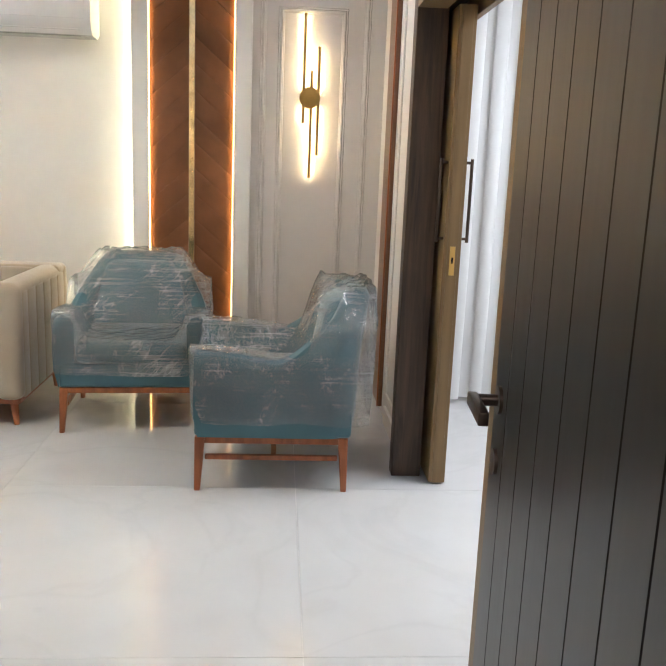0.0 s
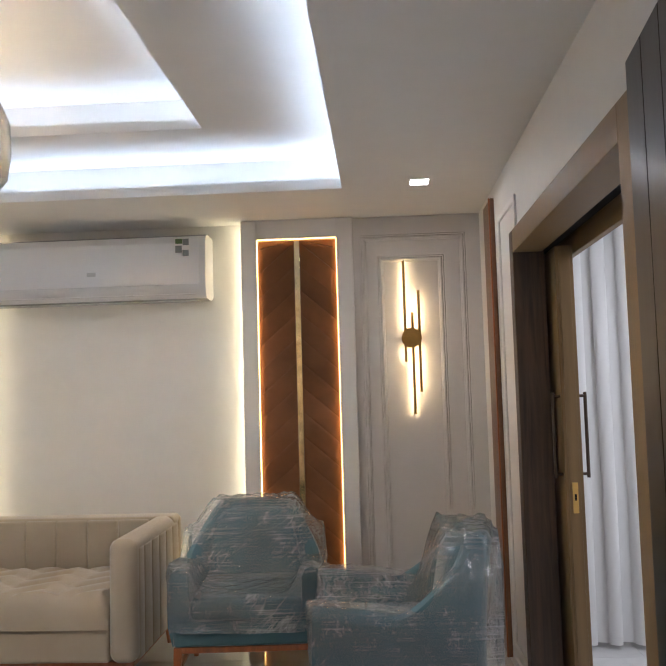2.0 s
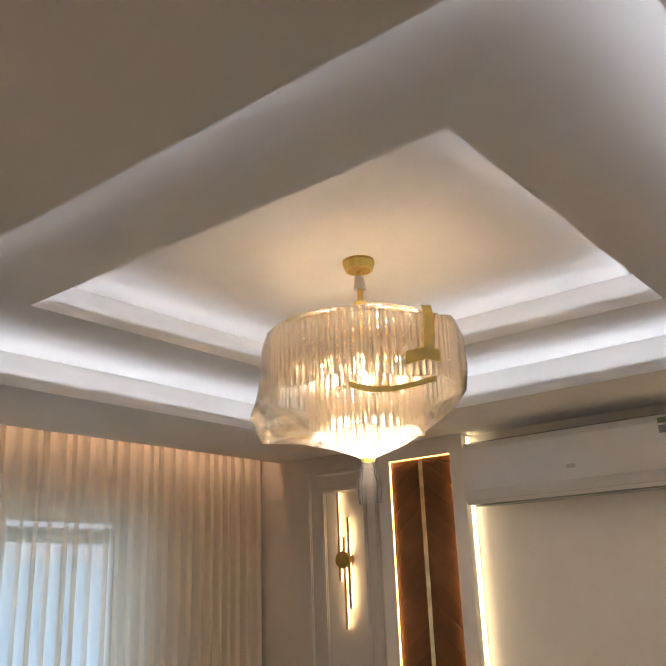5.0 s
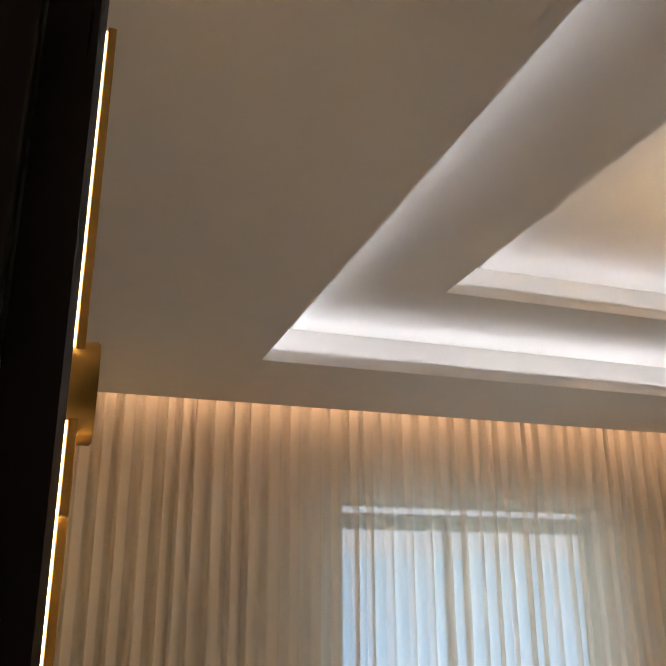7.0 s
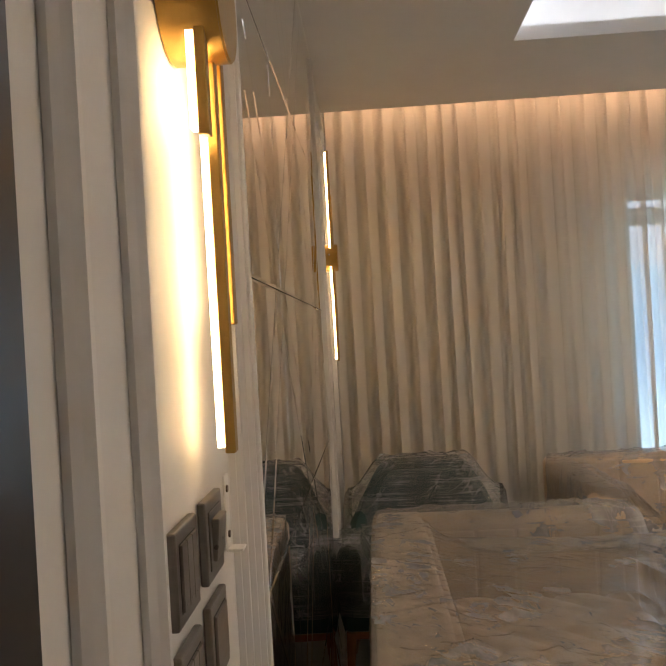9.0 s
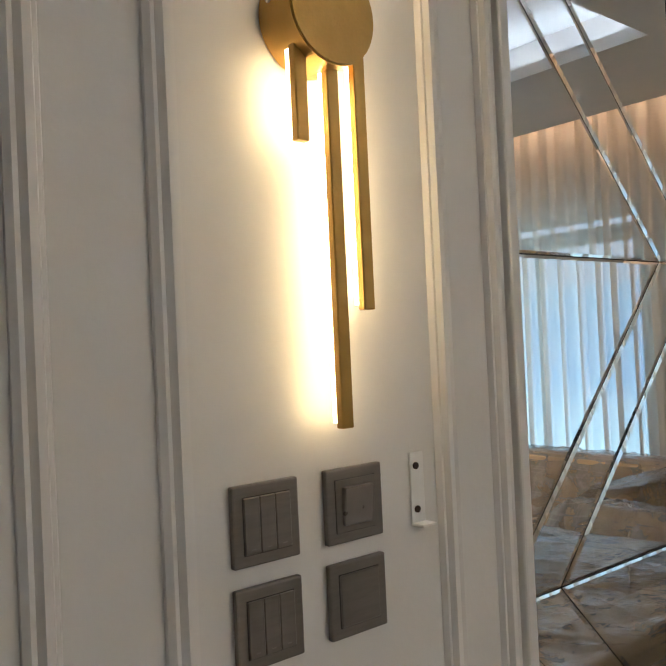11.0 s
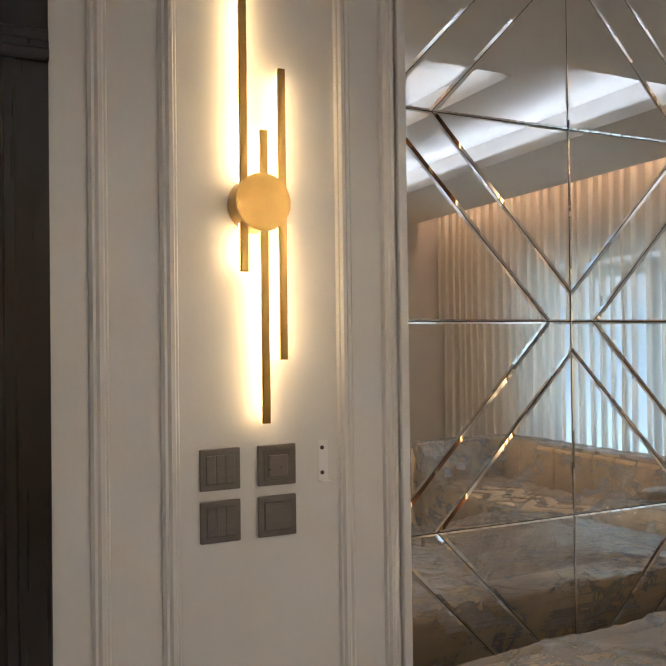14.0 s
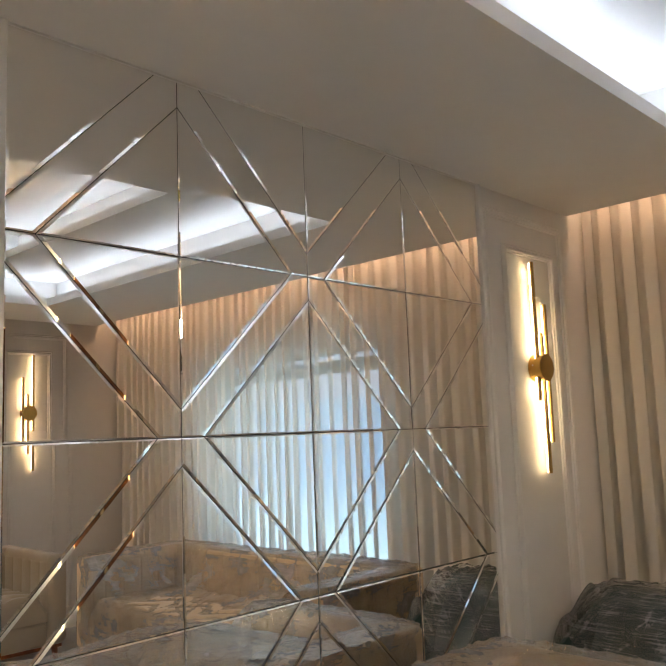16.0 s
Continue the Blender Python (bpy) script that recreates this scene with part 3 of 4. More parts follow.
ML = "white painted rectangular wall moulding"
moulding("trim_1", -0.345, 0.345, 0.14, 2.37, 0, 1, ML)
moulding("trim_2", -0.230, 0.205, 0.26, 2.25, 0, 1, ML)
moulding("trim_3", -3.10, -2.41, 0.14, 2.42, 0, 1, ML)
moulding("trim_4", -3.005, -2.56, 0.26, 2.275, 0, 1, ML)
moulding("trim_5", 0.865, 1.515, 0.14, 2.39, YB, -1, "greige painted rectangular wall moulding", GREIGE)
moulding("trim_6", 0.97, 1.38, 0.26, 2.255, YB, -1, "greige painted rectangular wall moulding", GREIGE)
moulding("trim_7", -2.93, -2.28, 0.14, 2.39, YB, -1, "greige painted rectangular wall moulding", GREIGE)
moulding("trim_8", -2.79, -2.38, 0.26, 2.255, YB, -1, "greige painted rectangular wall moulding", GREIGE)
moulding("trim_9", 0.30, 0.75, 0.14, 2.30, -2.0, 1, ML)
moulding("trim_10", 0.95, 1.60, 0.14, 2.30, -2.0, 1, ML)
bm = bmesh.new()
for y0, y1 in ((3.18, 3.70), (0.10, 1.22)):
    for a, c, d, e in ((y0, y0 + 0.03, 0.14, 2.3), (y1 - 0.03, y1, 0.14, 2.3), (y0 + 0.03, y1 - 0.03, 0.14, 0.17), (y0 + 0.03, y1 - 0.03, 2.27, 2.3)):
        box(bm, XR - 0.012, XR - 0.0005, a, c, d, e, bevel=0.003, seg=1)
setting("trim_11", bm, TRIM, ML, "moulding")
# skirting
bm = bmesh.new()
box(bm, -3.2, -2.36, 0.0005, 0.014, 0, 0.09)
box(bm, -0.37, 0.417, 0.0005, 0.014, 0, 0.09)
box(bm, 0.823, 1.60, YB - 0.014, YB - 0.0005, 0, 0.09)
box(bm, -3.3, -2.243, YB - 0.014, YB - 0.0005, 0, 0.09)
box(bm, -1.55, 0.12, YB + 0.066, YB + 0.0795, 0, 0.09)
box(bm, XR - 0.014, XR - 0.0005, 2.94, 3.69, 0, 0.09)
setting("baseboard", bm, TRIM, "low white painted skirting board", "skirting")
# raised edge strips beside the mirror
bm = bmesh.new()
box(bm, -0.372, -0.350, 0.0005, 0.018, 0.0, H, bevel=0.004)
box(bm, -2.405, -2.385, 0.0005, 0.018, 0.0, H, bevel=0.004)
box(bm, -2.384, -0.373, 0.0005, 0.010, H - 0.006, H - 0.0006)
setting("trim_12", bm, TRIM, "thin white edge strip round the mirror", "moulding")


# ---- bevelled mirror wall ----
def bevel_piece(pts, tilt, y=0.006):
    """A flat mirror piece with a bevelled rim, wide on the slanted cuts; pts are x, z, counter-clockwise."""
    n = len(pts)

    def inset(Q, width):
        lines = []
        for i in range(n):
            p, q = Q[i], Q[(i + 1) % n]
            u = (q - p).normalized()
            lines.append((p + Vector((-u.y, u.x)) * width(u), u))
        out = []
        for i in range(n):
            (p, u), (q, v) = lines[i - 1], lines[i]
            k = ((q.x - p.x) * v.y - (q.y - p.y) * v.x) / (u.x * v.y - u.y * v.x)
            out.append(p + u * k)
        return out

    P = inset([Vector(p) for p in pts], lambda u: 0.0010)
    inner = inset(P, lambda u: 0.0080 if min(abs(u.x), abs(u.y)) > 0.2 else 0.0045)
    bm = bmesh.new()
    lo = [bm.verts.new((p.x, 0.0008, p.y)) for p in P]
    mid = [bm.verts.new((p.x, y - 0.0014, p.y)) for p in P]
    hi = [bm.verts.new((p.x, y, p.y)) for p in inner]
    for i in range(n):
        j = (i + 1) % n
        bm.faces.new((lo[i], lo[j], mid[j], mid[i]))
        bm.faces.new((mid[i], mid[j], hi[j], hi[i]))
    bm.faces.new(hi)
    mid_x, mid_z, ax, az = tilt
    for v in mid + hi:
        v.co.y += ax * (v.co.x - mid_x) + az * (v.co.z - mid_z)
    return bm


mirror_rng = random.Random(8)
mirror = thing("wall_mirror", "large wall mirror with slanting silver facets in diamonds", "mirror")
MX = [-0.3735, -0.869, -1.371, -1.877, -2.384]
MZ = [0.02, 0.48, 0.982, 1.484, 1.986, 2.497]
OFF = 0.076
part("backing", B(MX[-1], MX[0], 0.0002, 0.0007, MZ[0], MZ[-1]), BLACK, mirror, "dark backing seen in the joints")
for i in range(4):
    for j in range(5):
        x0, x1, z0, z1 = MX[i + 1], MX[i], MZ[j], MZ[j + 1]
        # nodes with crossing cuts sit where column + row is even (first joint, third row)
        left_low = ((i + 1) + j) % 2 == 0
        if left_low:      # cut runs from lower-left to upper-right (x grows to the right of this list)
            strip = [(x0, z0), (x0 + OFF, z0), (x1, z1 - OFF), (x1, z1), (x1 - OFF, z1), (x0, z0 + OFF)]
            tri1 = [(x0 + OFF, z0), (x1, z0), (x1, z1 - OFF)]
            tri2 = [(x0, z0 + OFF), (x1 - OFF, z1), (x0, z1)]
        else:
            strip = [(x1, z0), (x1, z0 + OFF), (x0 + OFF, z1), (x0, z1), (x0, z1 - OFF), (x1 - OFF, z0)]
            tri1 = [(x0, z0), (x1 - OFF, z0), (x0, z1 - OFF)]
            tri2 = [(x1, z0 + OFF), (x1, z1), (x0 + OFF, z1)]
        tilt = ((x0 + x1) / 2, (z0 + z1) / 2, mirror_rng.uniform(-0.0022, 0.0022), mirror_rng.uniform(-0.0022, 0.0022))
        for s in (strip, tri1, tri2):
            part("mirror_piece", bevel_piece(s, tilt), MIRROR, mirror)


# ---- wall sconces ----
def sconce():
    ob = thing("wall_sconce", "antique brass wall sconce of three lit staggered bars", "wall lamp", "brass wall sconces")
    d = rod(bmesh.new(), (0, 0.001, 0), (0, 0.062, 0), 0.0605, n=48)
    bmesh.ops.bevel(d, geom=[e for e in d.edges if len(e.link_faces) == 2 and e.calc_face_angle() > 1], offset=0.002, segments=2, affect="EDGES")
    part("disc", d, BRASS_DARK, ob, "round brushed brass wall plate", smooth=True)
    part("screw", rod(bmesh.new(), (0.0625, 0.026, 0.01), (0.0645, 0.026, 0.01), 0.004), STEEL, ob)
    for x, a, c in ((0.037, -0.145, 0.475), (-0.008, -0.463, 0.155), (-0.049, -0.33, 0.29)):
        bar = part("bar", B(x - 0.0085, x + 0.0085, 0.034, 0.045, a, c, bevel=0.0012, seg=1), BRASS_DARK, ob)
        part("light_strip", B(x - 0.0065, x + 0.0065, 0.026, 0.0338, a + 0.006, c - 0.006), LED_WARM, bar, "glowing warm white strip")
    return ob


s0 = sconce()
s0.matrix_world = pose(0.0, 0, 1.732)
copy_thing(s0, pose(-2.785, 0, 1.732))
copy_thing(s0, pose(1.165, YB, 1.742, 0, 0, 180))
copy_thing(s0, pose(-2.575, YB, 1.742, 0, 0, 180))


# ---- switches and bracket on the mirror wall ----
def switch(kind):
    ob = thing("light_switch", {"three": "graphite grey three-gang wall switch", "one": "graphite grey single wall switch", "tilt": "graphite grey wall switch with a raised square key"}[kind], "switch", "wall switches")
    part("plate", B(-0.0435, 0.0435, 0.0008, 0.0095, -0.0435, 0.0435, bevel=0.0022), SWITCH, ob)
    part("recess", B(-0.031, 0.031, 0.0085, 0.0100, -0.031, 0.031), BLACK, ob)
    if kind == "three":
        for i in (-1, 0, 1):
            k = B(i * 0.0205 - 0.0099, i * 0.0205 + 0.0099, 0.009, 0.0125, -0.0300, 0.0300, bevel=0.0008, seg=1)
            part("rocker", k, SWITCH, ob)
            part("mark", B(i * 0.0205 - 0.003, i * 0.0205 + 0.003, 0.0124, 0.0128, -0.0255, -0.0245), SWITCH_LIT, ob)
    elif kind == "one":
        part("rocker", B(-0.0300, 0.0300, 0.009, 0.0125, -0.0300, 0.0300, bevel=0.0012, seg=1), SWITCH, ob)
    else:
        k = B(-0.0215, 0.0215, 0.009, 0.017, -0.0225, 0.0225, bevel=0.001, seg=1)
        bmesh.ops.rotate(k, verts=k.verts, cent=(0, 0.009, 0), matrix=Matrix.Rotation(radians(-6), 3, "X"))
        part("rocker", k, SWITCH_LIT, ob, "raised square key")
        part("surround", B(-0.0305, 0.0305, 0.0099, 0.0108, -0.0305, 0.0305, bevel=0.0004, seg=1), SWITCH, ob)
    return ob


for kind, x, z in (("three", 0.0835, 1.1755), ("tilt", -0.0435, 1.1755), ("three", 0.0835, 1.0665), ("one", -0.0435, 1.0665)):
    switch(kind).matrix_world = pose(x, 0, z)
br = thing("wall_bracket", "small white plastic bracket with two screws", "bracket")
part("plate", B(-0.167, -0.143, 0.0008, 0.0035, 1.130, 1.222, bevel=0.001), WHITE_PLASTIC, br)
part("foot", B(-0.167, -0.143, 0.0035, 0.022, 1.130, 1.1335, bevel=0.001), WHITE_PLASTIC, br)
for z in (1.205, 1.150):
    part("screw", rod(bmesh.new(), (-0.152, 0.0035, z), (-0.152, 0.0055, z), 0.0045), DARK_METAL, br)


# ---- far wall: framed velvet panels ----
def framed_panel(xa, xb, label):
    """White frame standing proud of the wall with a backlit padded panel inside."""
    ob = thing("wall_panel", label, "wall panel", "backlit velvet panels")
    ia, ib, it, ibm = xa + 0.097, xb - 0.100, 2.382, 0.10
    yf, yb = 4.45, YB + 0.0795
    part("stile", B(xa, ia, yf, yb, 0, H - 0.002, bevel=0.002), TRIM, ob)
    part("stile", B(ib, xb, yf, yb, 0, H - 0.002, bevel=0.002), TRIM, ob)
    part("rail", B(ia, ib, yf, yb, it, H - 0.002, bevel=0.002), TRIM, ob)
    part("rail", B(ia, ib, yf, yb, 0, ibm, bevel=0.002), TRIM, ob)
    part("backing", B(ia, ib, yb - 0.02, yb - 0.001, ibm, it), TRIM, ob)
    g, mid = 0.008, (ia + ib) / 2
    y0, y1 = 4.475, 4.52
    la, lb = ia + g, ib - g
    for s in (-1, 1):
        a, c = (la, mid - 0.018) if s < 0 else (mid + 0.018, lb)
        # padded boards cut on the slant: each seam falls from the middle strip towards the outer edge
        part("pad_backing", B(a, c, y0 + 0.007, y1, ibm + g, it - g), VELVET, ob)
        step, drop = 0.150, 0.19
        z = ibm + g - drop
        while z < it - g + drop:
            lo_in, hi_in = z + drop, z + step + drop      # at the middle strip
            lo_out, hi_out = z, z + step
            if s > 0:
                q = [(a, lo_in), (c, lo_out), (c, hi_out), (a, hi_in)]
            else:
                q = [(a, lo_out), (c, lo_in), (c, hi_in), (a, hi_out)]
            q = [(x, min(max(v, ibm + g), it - g)) for x, v in q]
            if max(v for _, v in q) - min(v for _, v in q) > 0.012 and (q[3][1] - q[0][1] > 0.004 or q[2][1] - q[1][1] > 0.004):
                bm = bmesh.new()
                cx, cz = sum(x for x, _ in q) / 4, sum(v for _, v in q) / 4
                rows = []
                for k, yy in ((1.0, y1), (1.0, y0 + 0.005), (0.95, y0 + 0.0015), (0.80, y0 - 0.0015)):
                    rows.append([bm.verts.new((cx + (x - cx) * k, yy, cz + (v - cz) * (k if k == 1 else max(0.5, 1 - (1 - k) * 1.4)))) for x, v in q])
                for r, t in zip(rows, rows[1:]):
                    for i in range(4):
                        bm.faces.new((r[i], r[(i + 1) % 4], t[(i + 1) % 4], t[i]))
                bm.faces.new(rows[-1])
                bmesh.ops.remove_doubles(bm, verts=bm.verts, dist=0.0002)
                part("velvet_board", bm, VELVET, ob, smooth=True)
            z += step
    part("middle_strip", B(mid - 0.0165, mid + 0.0165, y0 - 0.004, y1, ibm + g, it - g + 0.012, bevel=0.002), GOLD, ob, "shiny brass middle strip")
    ys, ye = 4.458, 4.470
    for x in (ia + 0.0005, ib - 0.0035):
        part("light_strip", B(x, x + 0.003, ys, ye, ibm, it - 0.006), LED_AMBER, ob, "glowing amber strip")
    part("light_strip", B(ia + 0.006, ib - 0.006, ys, ye, it - 0.0035, it - 0.0005), LED_AMBER, ob, "glowing amber strip")
    return ob


framed_panel(0.127, 0.821, "white framed rust velvet panel with amber backlight")
framed_panel(-2.241, -1.553, "white framed rust velvet panel with amber backlight")
for x0 in (0.1245, -1.5525):
    led = thing("light_strip", "pale warm strip light beside the recessed bay", "strip light", "bay strip lights")
    part("lens", B(x0, x0 + 0.002, YB + 0.02, YB + 0.07, 0.1, H - 0.02), LED_PALE, led)


def air_conditioner():
    ob = thing("air_conditioner", "white wall-mounted split air conditioner", "air conditioner", m=pose(-0.787, YB + 0.08, 2.015))
    w = 0.712
    prof = [(-0.001, 0.03), (-0.001, 0.40), (-0.16, 0.405), (-0.20, 0.39), (-0.222, 0.345), (-0.232, 0.20), (-0.232, 0.085), (-0.222, 0.035), (-0.19, 0.006), (-0.06, 0.0)]
    bm = extrude_profile(bmesh.new(), prof, -w, w, 0)
    bmesh.ops.bevel(bm, geom=[e for e in bm.edges if e.calc_face_angle() > 1.2], offset=0.012, segments=3, affect="EDGES")
    part("body", bm, AC_WHITE, ob, smooth=True)
    part("front_panel", extrude_profile(bmesh.new(), [(-0.2225, 0.345), (-0.2265, 0.347), (-0.2375, 0.20), (-0.2375, 0.088), (-0.2325, 0.088), (-0.2325, 0.20)], -w + 0.035, w - 0.035, 0), AC_WHITE, ob, smooth=True)
    part("louvre", B(-w + 0.06, w - 0.06, -0.226, -0.19, 0.028, 0.034), AC_WHITE, ob)
    part("vent", B(-w + 0.06, w - 0.06, -0.19, -0.07, -0.003, 0.002), AC_GREY, ob, "dark grey outlet slot")
    part("badge", B(-0.02, 0.035, -0.2385, -0.2372, 0.155, 0.180), STEEL, ob)
    for x in (-0.45, 0.05, 0.42):
        part("clip", B(x - 0.012, x + 0.012, -0.17, -0.15, -0.005, 0.001), AC_WHITE, ob)
    lab = part("energy_label", B(0.525, 0.617, -0.2315, -0.2295, 0.222, 0.375), WHITE_PLASTIC, ob, "white energy label with printed blocks")
    for x0, x1, z0, z1, mt in ((0.53, 0.575, 0.34, 0.37, GREEN_INK), (0.577, 0.613, 0.33, 0.37, GREY_INK), (0.53, 0.57, 0.285, 0.328, GREY_INK), (0.575, 0.613, 0.262, 0.300, GREY_INK), (0.53, 0.613, 0.230, 0.245, BLACK)):
        part("printed_block", B(x0, x1, -0.2328, -0.2314, z0, z1), mt, lab)
    return ob


air_conditioner()

# recessed ceiling downlight
dl = thing("downlight", "small square recessed ceiling downlight, lit", "ceiling light")
part("trim_ring", B(1.150, 1.250, 3.618, 3.718, H - 0.004, H - 0.0005, bevel=0.001), WHITE_PLASTIC, dl)
part("lens", B(1.157, 1.243, 3.625, 3.711, H - 0.0055, H - 0.004), LED_COOL, dl, "glowing square lens")


# ---- window and curtains ----
win = tagged(thing("window_1", "aluminium-framed window behind sheer curtains, daylight outside", "window"), kind="structure")
GREYF = material("grey_aluminium", (0.16, 0.17, 0.18), 0.4, 0.6, vary=0.05)
for n, a in (("window_frame", (WY0, WY1, WZ0, WZ0 + 0.05)), ("window_frame", (WY0, WY1, WZ1 - 0.015, WZ1)), ("window_frame", (WY0, WY0 + 0.045, WZ0 + 0.05, WZ1 - 0.015)), ("window_frame", (WY1 - 0.045, WY1, WZ0 + 0.05, WZ1 - 0.015)),
             ("mullion", (2.32, 2.35, WZ0 + 0.05, 1.894)), ("transom", (WY0 + 0.045, WY1 - 0.045, 1.894, 1.99))):
    part(n, B(XL - 0.12, XL - 0.07, *a, bevel=0.002), GREYF, win)
for a, c, d, e in ((WY0 + 0.045, 2.32, WZ0 + 0.05, 1.894), (2.35, WY1 - 0.045, WZ0 + 0.05, 1.894), (WY0 + 0.045, WY1 - 0.045, 1.99, WZ1 - 0.015)):
    p = part("pane", B(XL - 0.098, XL - 0.092, a, c, d, e), PANE, win)
    p.visible_shadow = False
part("window_sill", B(XL - 0.07, XL + 0.02, WY0, WY1, WZ0 - 0.02, WZ0, bevel=0.003), TRIM, win)


def daylight_backdrop():
    """Bright hazy distance: sunlit ground low down, blue haze above it and a pale rosy band on top."""
    m = glow("bright_distance", (0.32, 0.62, 1.0), 1.0)
    nt = m.node_tree
    p = nt.nodes["Principled BSDF"]
    tc, sp, mr, r = (nt.nodes.new(k) for k in ("ShaderNodeTexCoord", "ShaderNodeSeparateXYZ", "ShaderNodeMapRange", "ShaderNodeValToRGB"))
    mr.inputs["From Min"].default_value, mr.inputs["From Max"].default_value = -1.0, 4.0
    e = r.color_ramp.elements
    e[0].position, e[0].color = 0.12, (0.55, 0.88, 1.0, 1)
    e[1].position, e[1].color = 0.36, (0.13, 0.32, 0.56, 1)
    for at, c in ((0.600, (0.14, 0.28, 0.42, 1)), (0.612, (0.24, 0.29, 0.36, 1))):
        e.new(at).color = c
    nt.links.new(tc.outputs["Object"], sp.inputs[0])
    nt.links.new(sp.outputs["Z"], mr.inputs[0])
    nt.links.new(mr.outputs[0], r.inputs[0])
    nt.links.new(r.outputs[0], p.inputs["Emission Color"])
    p.inputs["Emission Strength"].default_value = 2.6
    return m


tagged(new("backdrop", mesh_of("backdrop", B(-9.1, -9.0, -14, 20, -6, 7), daylight_backdrop())), "pale bright distance outside the window", "sky", kind="structure")



def curtain(name, a, c, at, z0, z1, mat, label, wave, amp, along, seed, group=""):
    """A hanging cloth of irregular folds, running from a to c along y (along=1) or x (along=0)."""
    rng = random.Random(seed)
    n = int((c - a) / wave * 22)
    phase, ph = [], 0.0
    wl = wave
    for i in range(n + 1):
        if i % 22 == 0:
            wl = wave * rng.uniform(0.72, 1.35)
        ph += 2 * math.pi * ((c - a) / n) / wl
        phase.append(ph)
    bm = bmesh.new()
    rows = []
    K = 14
    for k in range(K + 1):
        f = k / K
        z = z1 + (z0 - z1) * f
        row = []
        for i in range(n + 1):
            u = a + (c - a) * i / n
            g = amp * (0.55 + 0.45 * min(1, f * 5)) * (0.8 + 0.35 * noise.noise((u * 2.1, seed, 0)))
            d = g * math.sin(phase[i] + 0.35 * noise.noise((u * 3, f * 1.6, seed)) * min(1, f * 3)) + 0.25 * g * math.sin(2 * phase[i] + 1)
            d += 0.018 * noise.noise((u * 1.3, f * 2, seed + 5))
            # the cloth doubles back on itself between the flat front of one fold and the next
            back = wave * (0.115 + 0.06 * noise.noise((u * 2.7, seed + 2, f * 0.8))) * (1.0 - 0.25 * f)
            w = min(c, max(a, u - back * math.sin(2 * phase[i])))
            row.append(bm.verts.new((at + d, w, z) if along else (w, at + d, z)))
        rows.append(row)
    for r, s in zip(rows, rows[1:]):
        for i in range(n):
            bm.faces.new((r[i], r[i + 1], s[i + 1], s[i]))
    ob = thing(name, label, "curtain", group)
    part("cloth", bm, mat, ob, smooth=True)
    part("track", B(at - 0.02, at + 0.02, a, c, z1, z1 + 0.02) if along else B(a, c, at - 0.02, at + 0.02, z1, z1 + 0.02), WHITE_PLASTIC, ob)
    return ob


curtain("curtain", 0.015, 2.29, -3.350, 0.015, 2.60, SHEER, "floor-length cream sheer curtain in soft folds", 0.105, 0.050, 1, 3, "sheer curtains")
curtain("curtain", 2.27, 4.475, -3.385, 0.015, 2.60, SHEER, "floor-length cream sheer curtain in soft folds", 0.105, 0.050, 1, 9, "sheer curtains")
curtain("curtain", 1.95, 3.9, 4.08, 0.03, 2.57, SHEER_WHITE, "white floor-length curtain in the next room", 0.17, 0.045, 0, 4)


# ---- upholstery ----
def cushion(bm, x0, x1, y0, y1, z0, z1, r=0.04, seg=4):
    return box(bm, x0, x1, y0, y1, z0, z1, bevel=r, seg=seg)


def pulled(x, y, seed):
    """Sharp long ridges of a pulled plastic sheet, in a few crossing directions, 0 to about 1."""
    w = 0.0
    for k, (turn, fine, long_) in enumerate(((20, 11, 2.2), (75, 15, 2.6), (125, 13, 2.0), (160, 24, 5.0))):
        ca, sa = math.cos(math.radians(turn + seed * 17)), math.sin(math.radians(turn + seed * 17))
        bend = 0.25 * noise.noise((x * 2.3, y * 2.3, seed + k))
        v = noise.noise(((x * ca + y * sa + bend * 0.3) * fine, (y * ca - x * sa) * long_, seed * 3 + k * 5))
        w += max(0, 1 - abs(v) * 4.0) ** 2 * (0.5 if k == 3 else 1.0) * max(0, 0.35 + noise.noise((x * 1.9, y * 1.9, k * 9 + seed)))
    return w + 0.25 * noise.noise((x * 7, y * 7, seed))


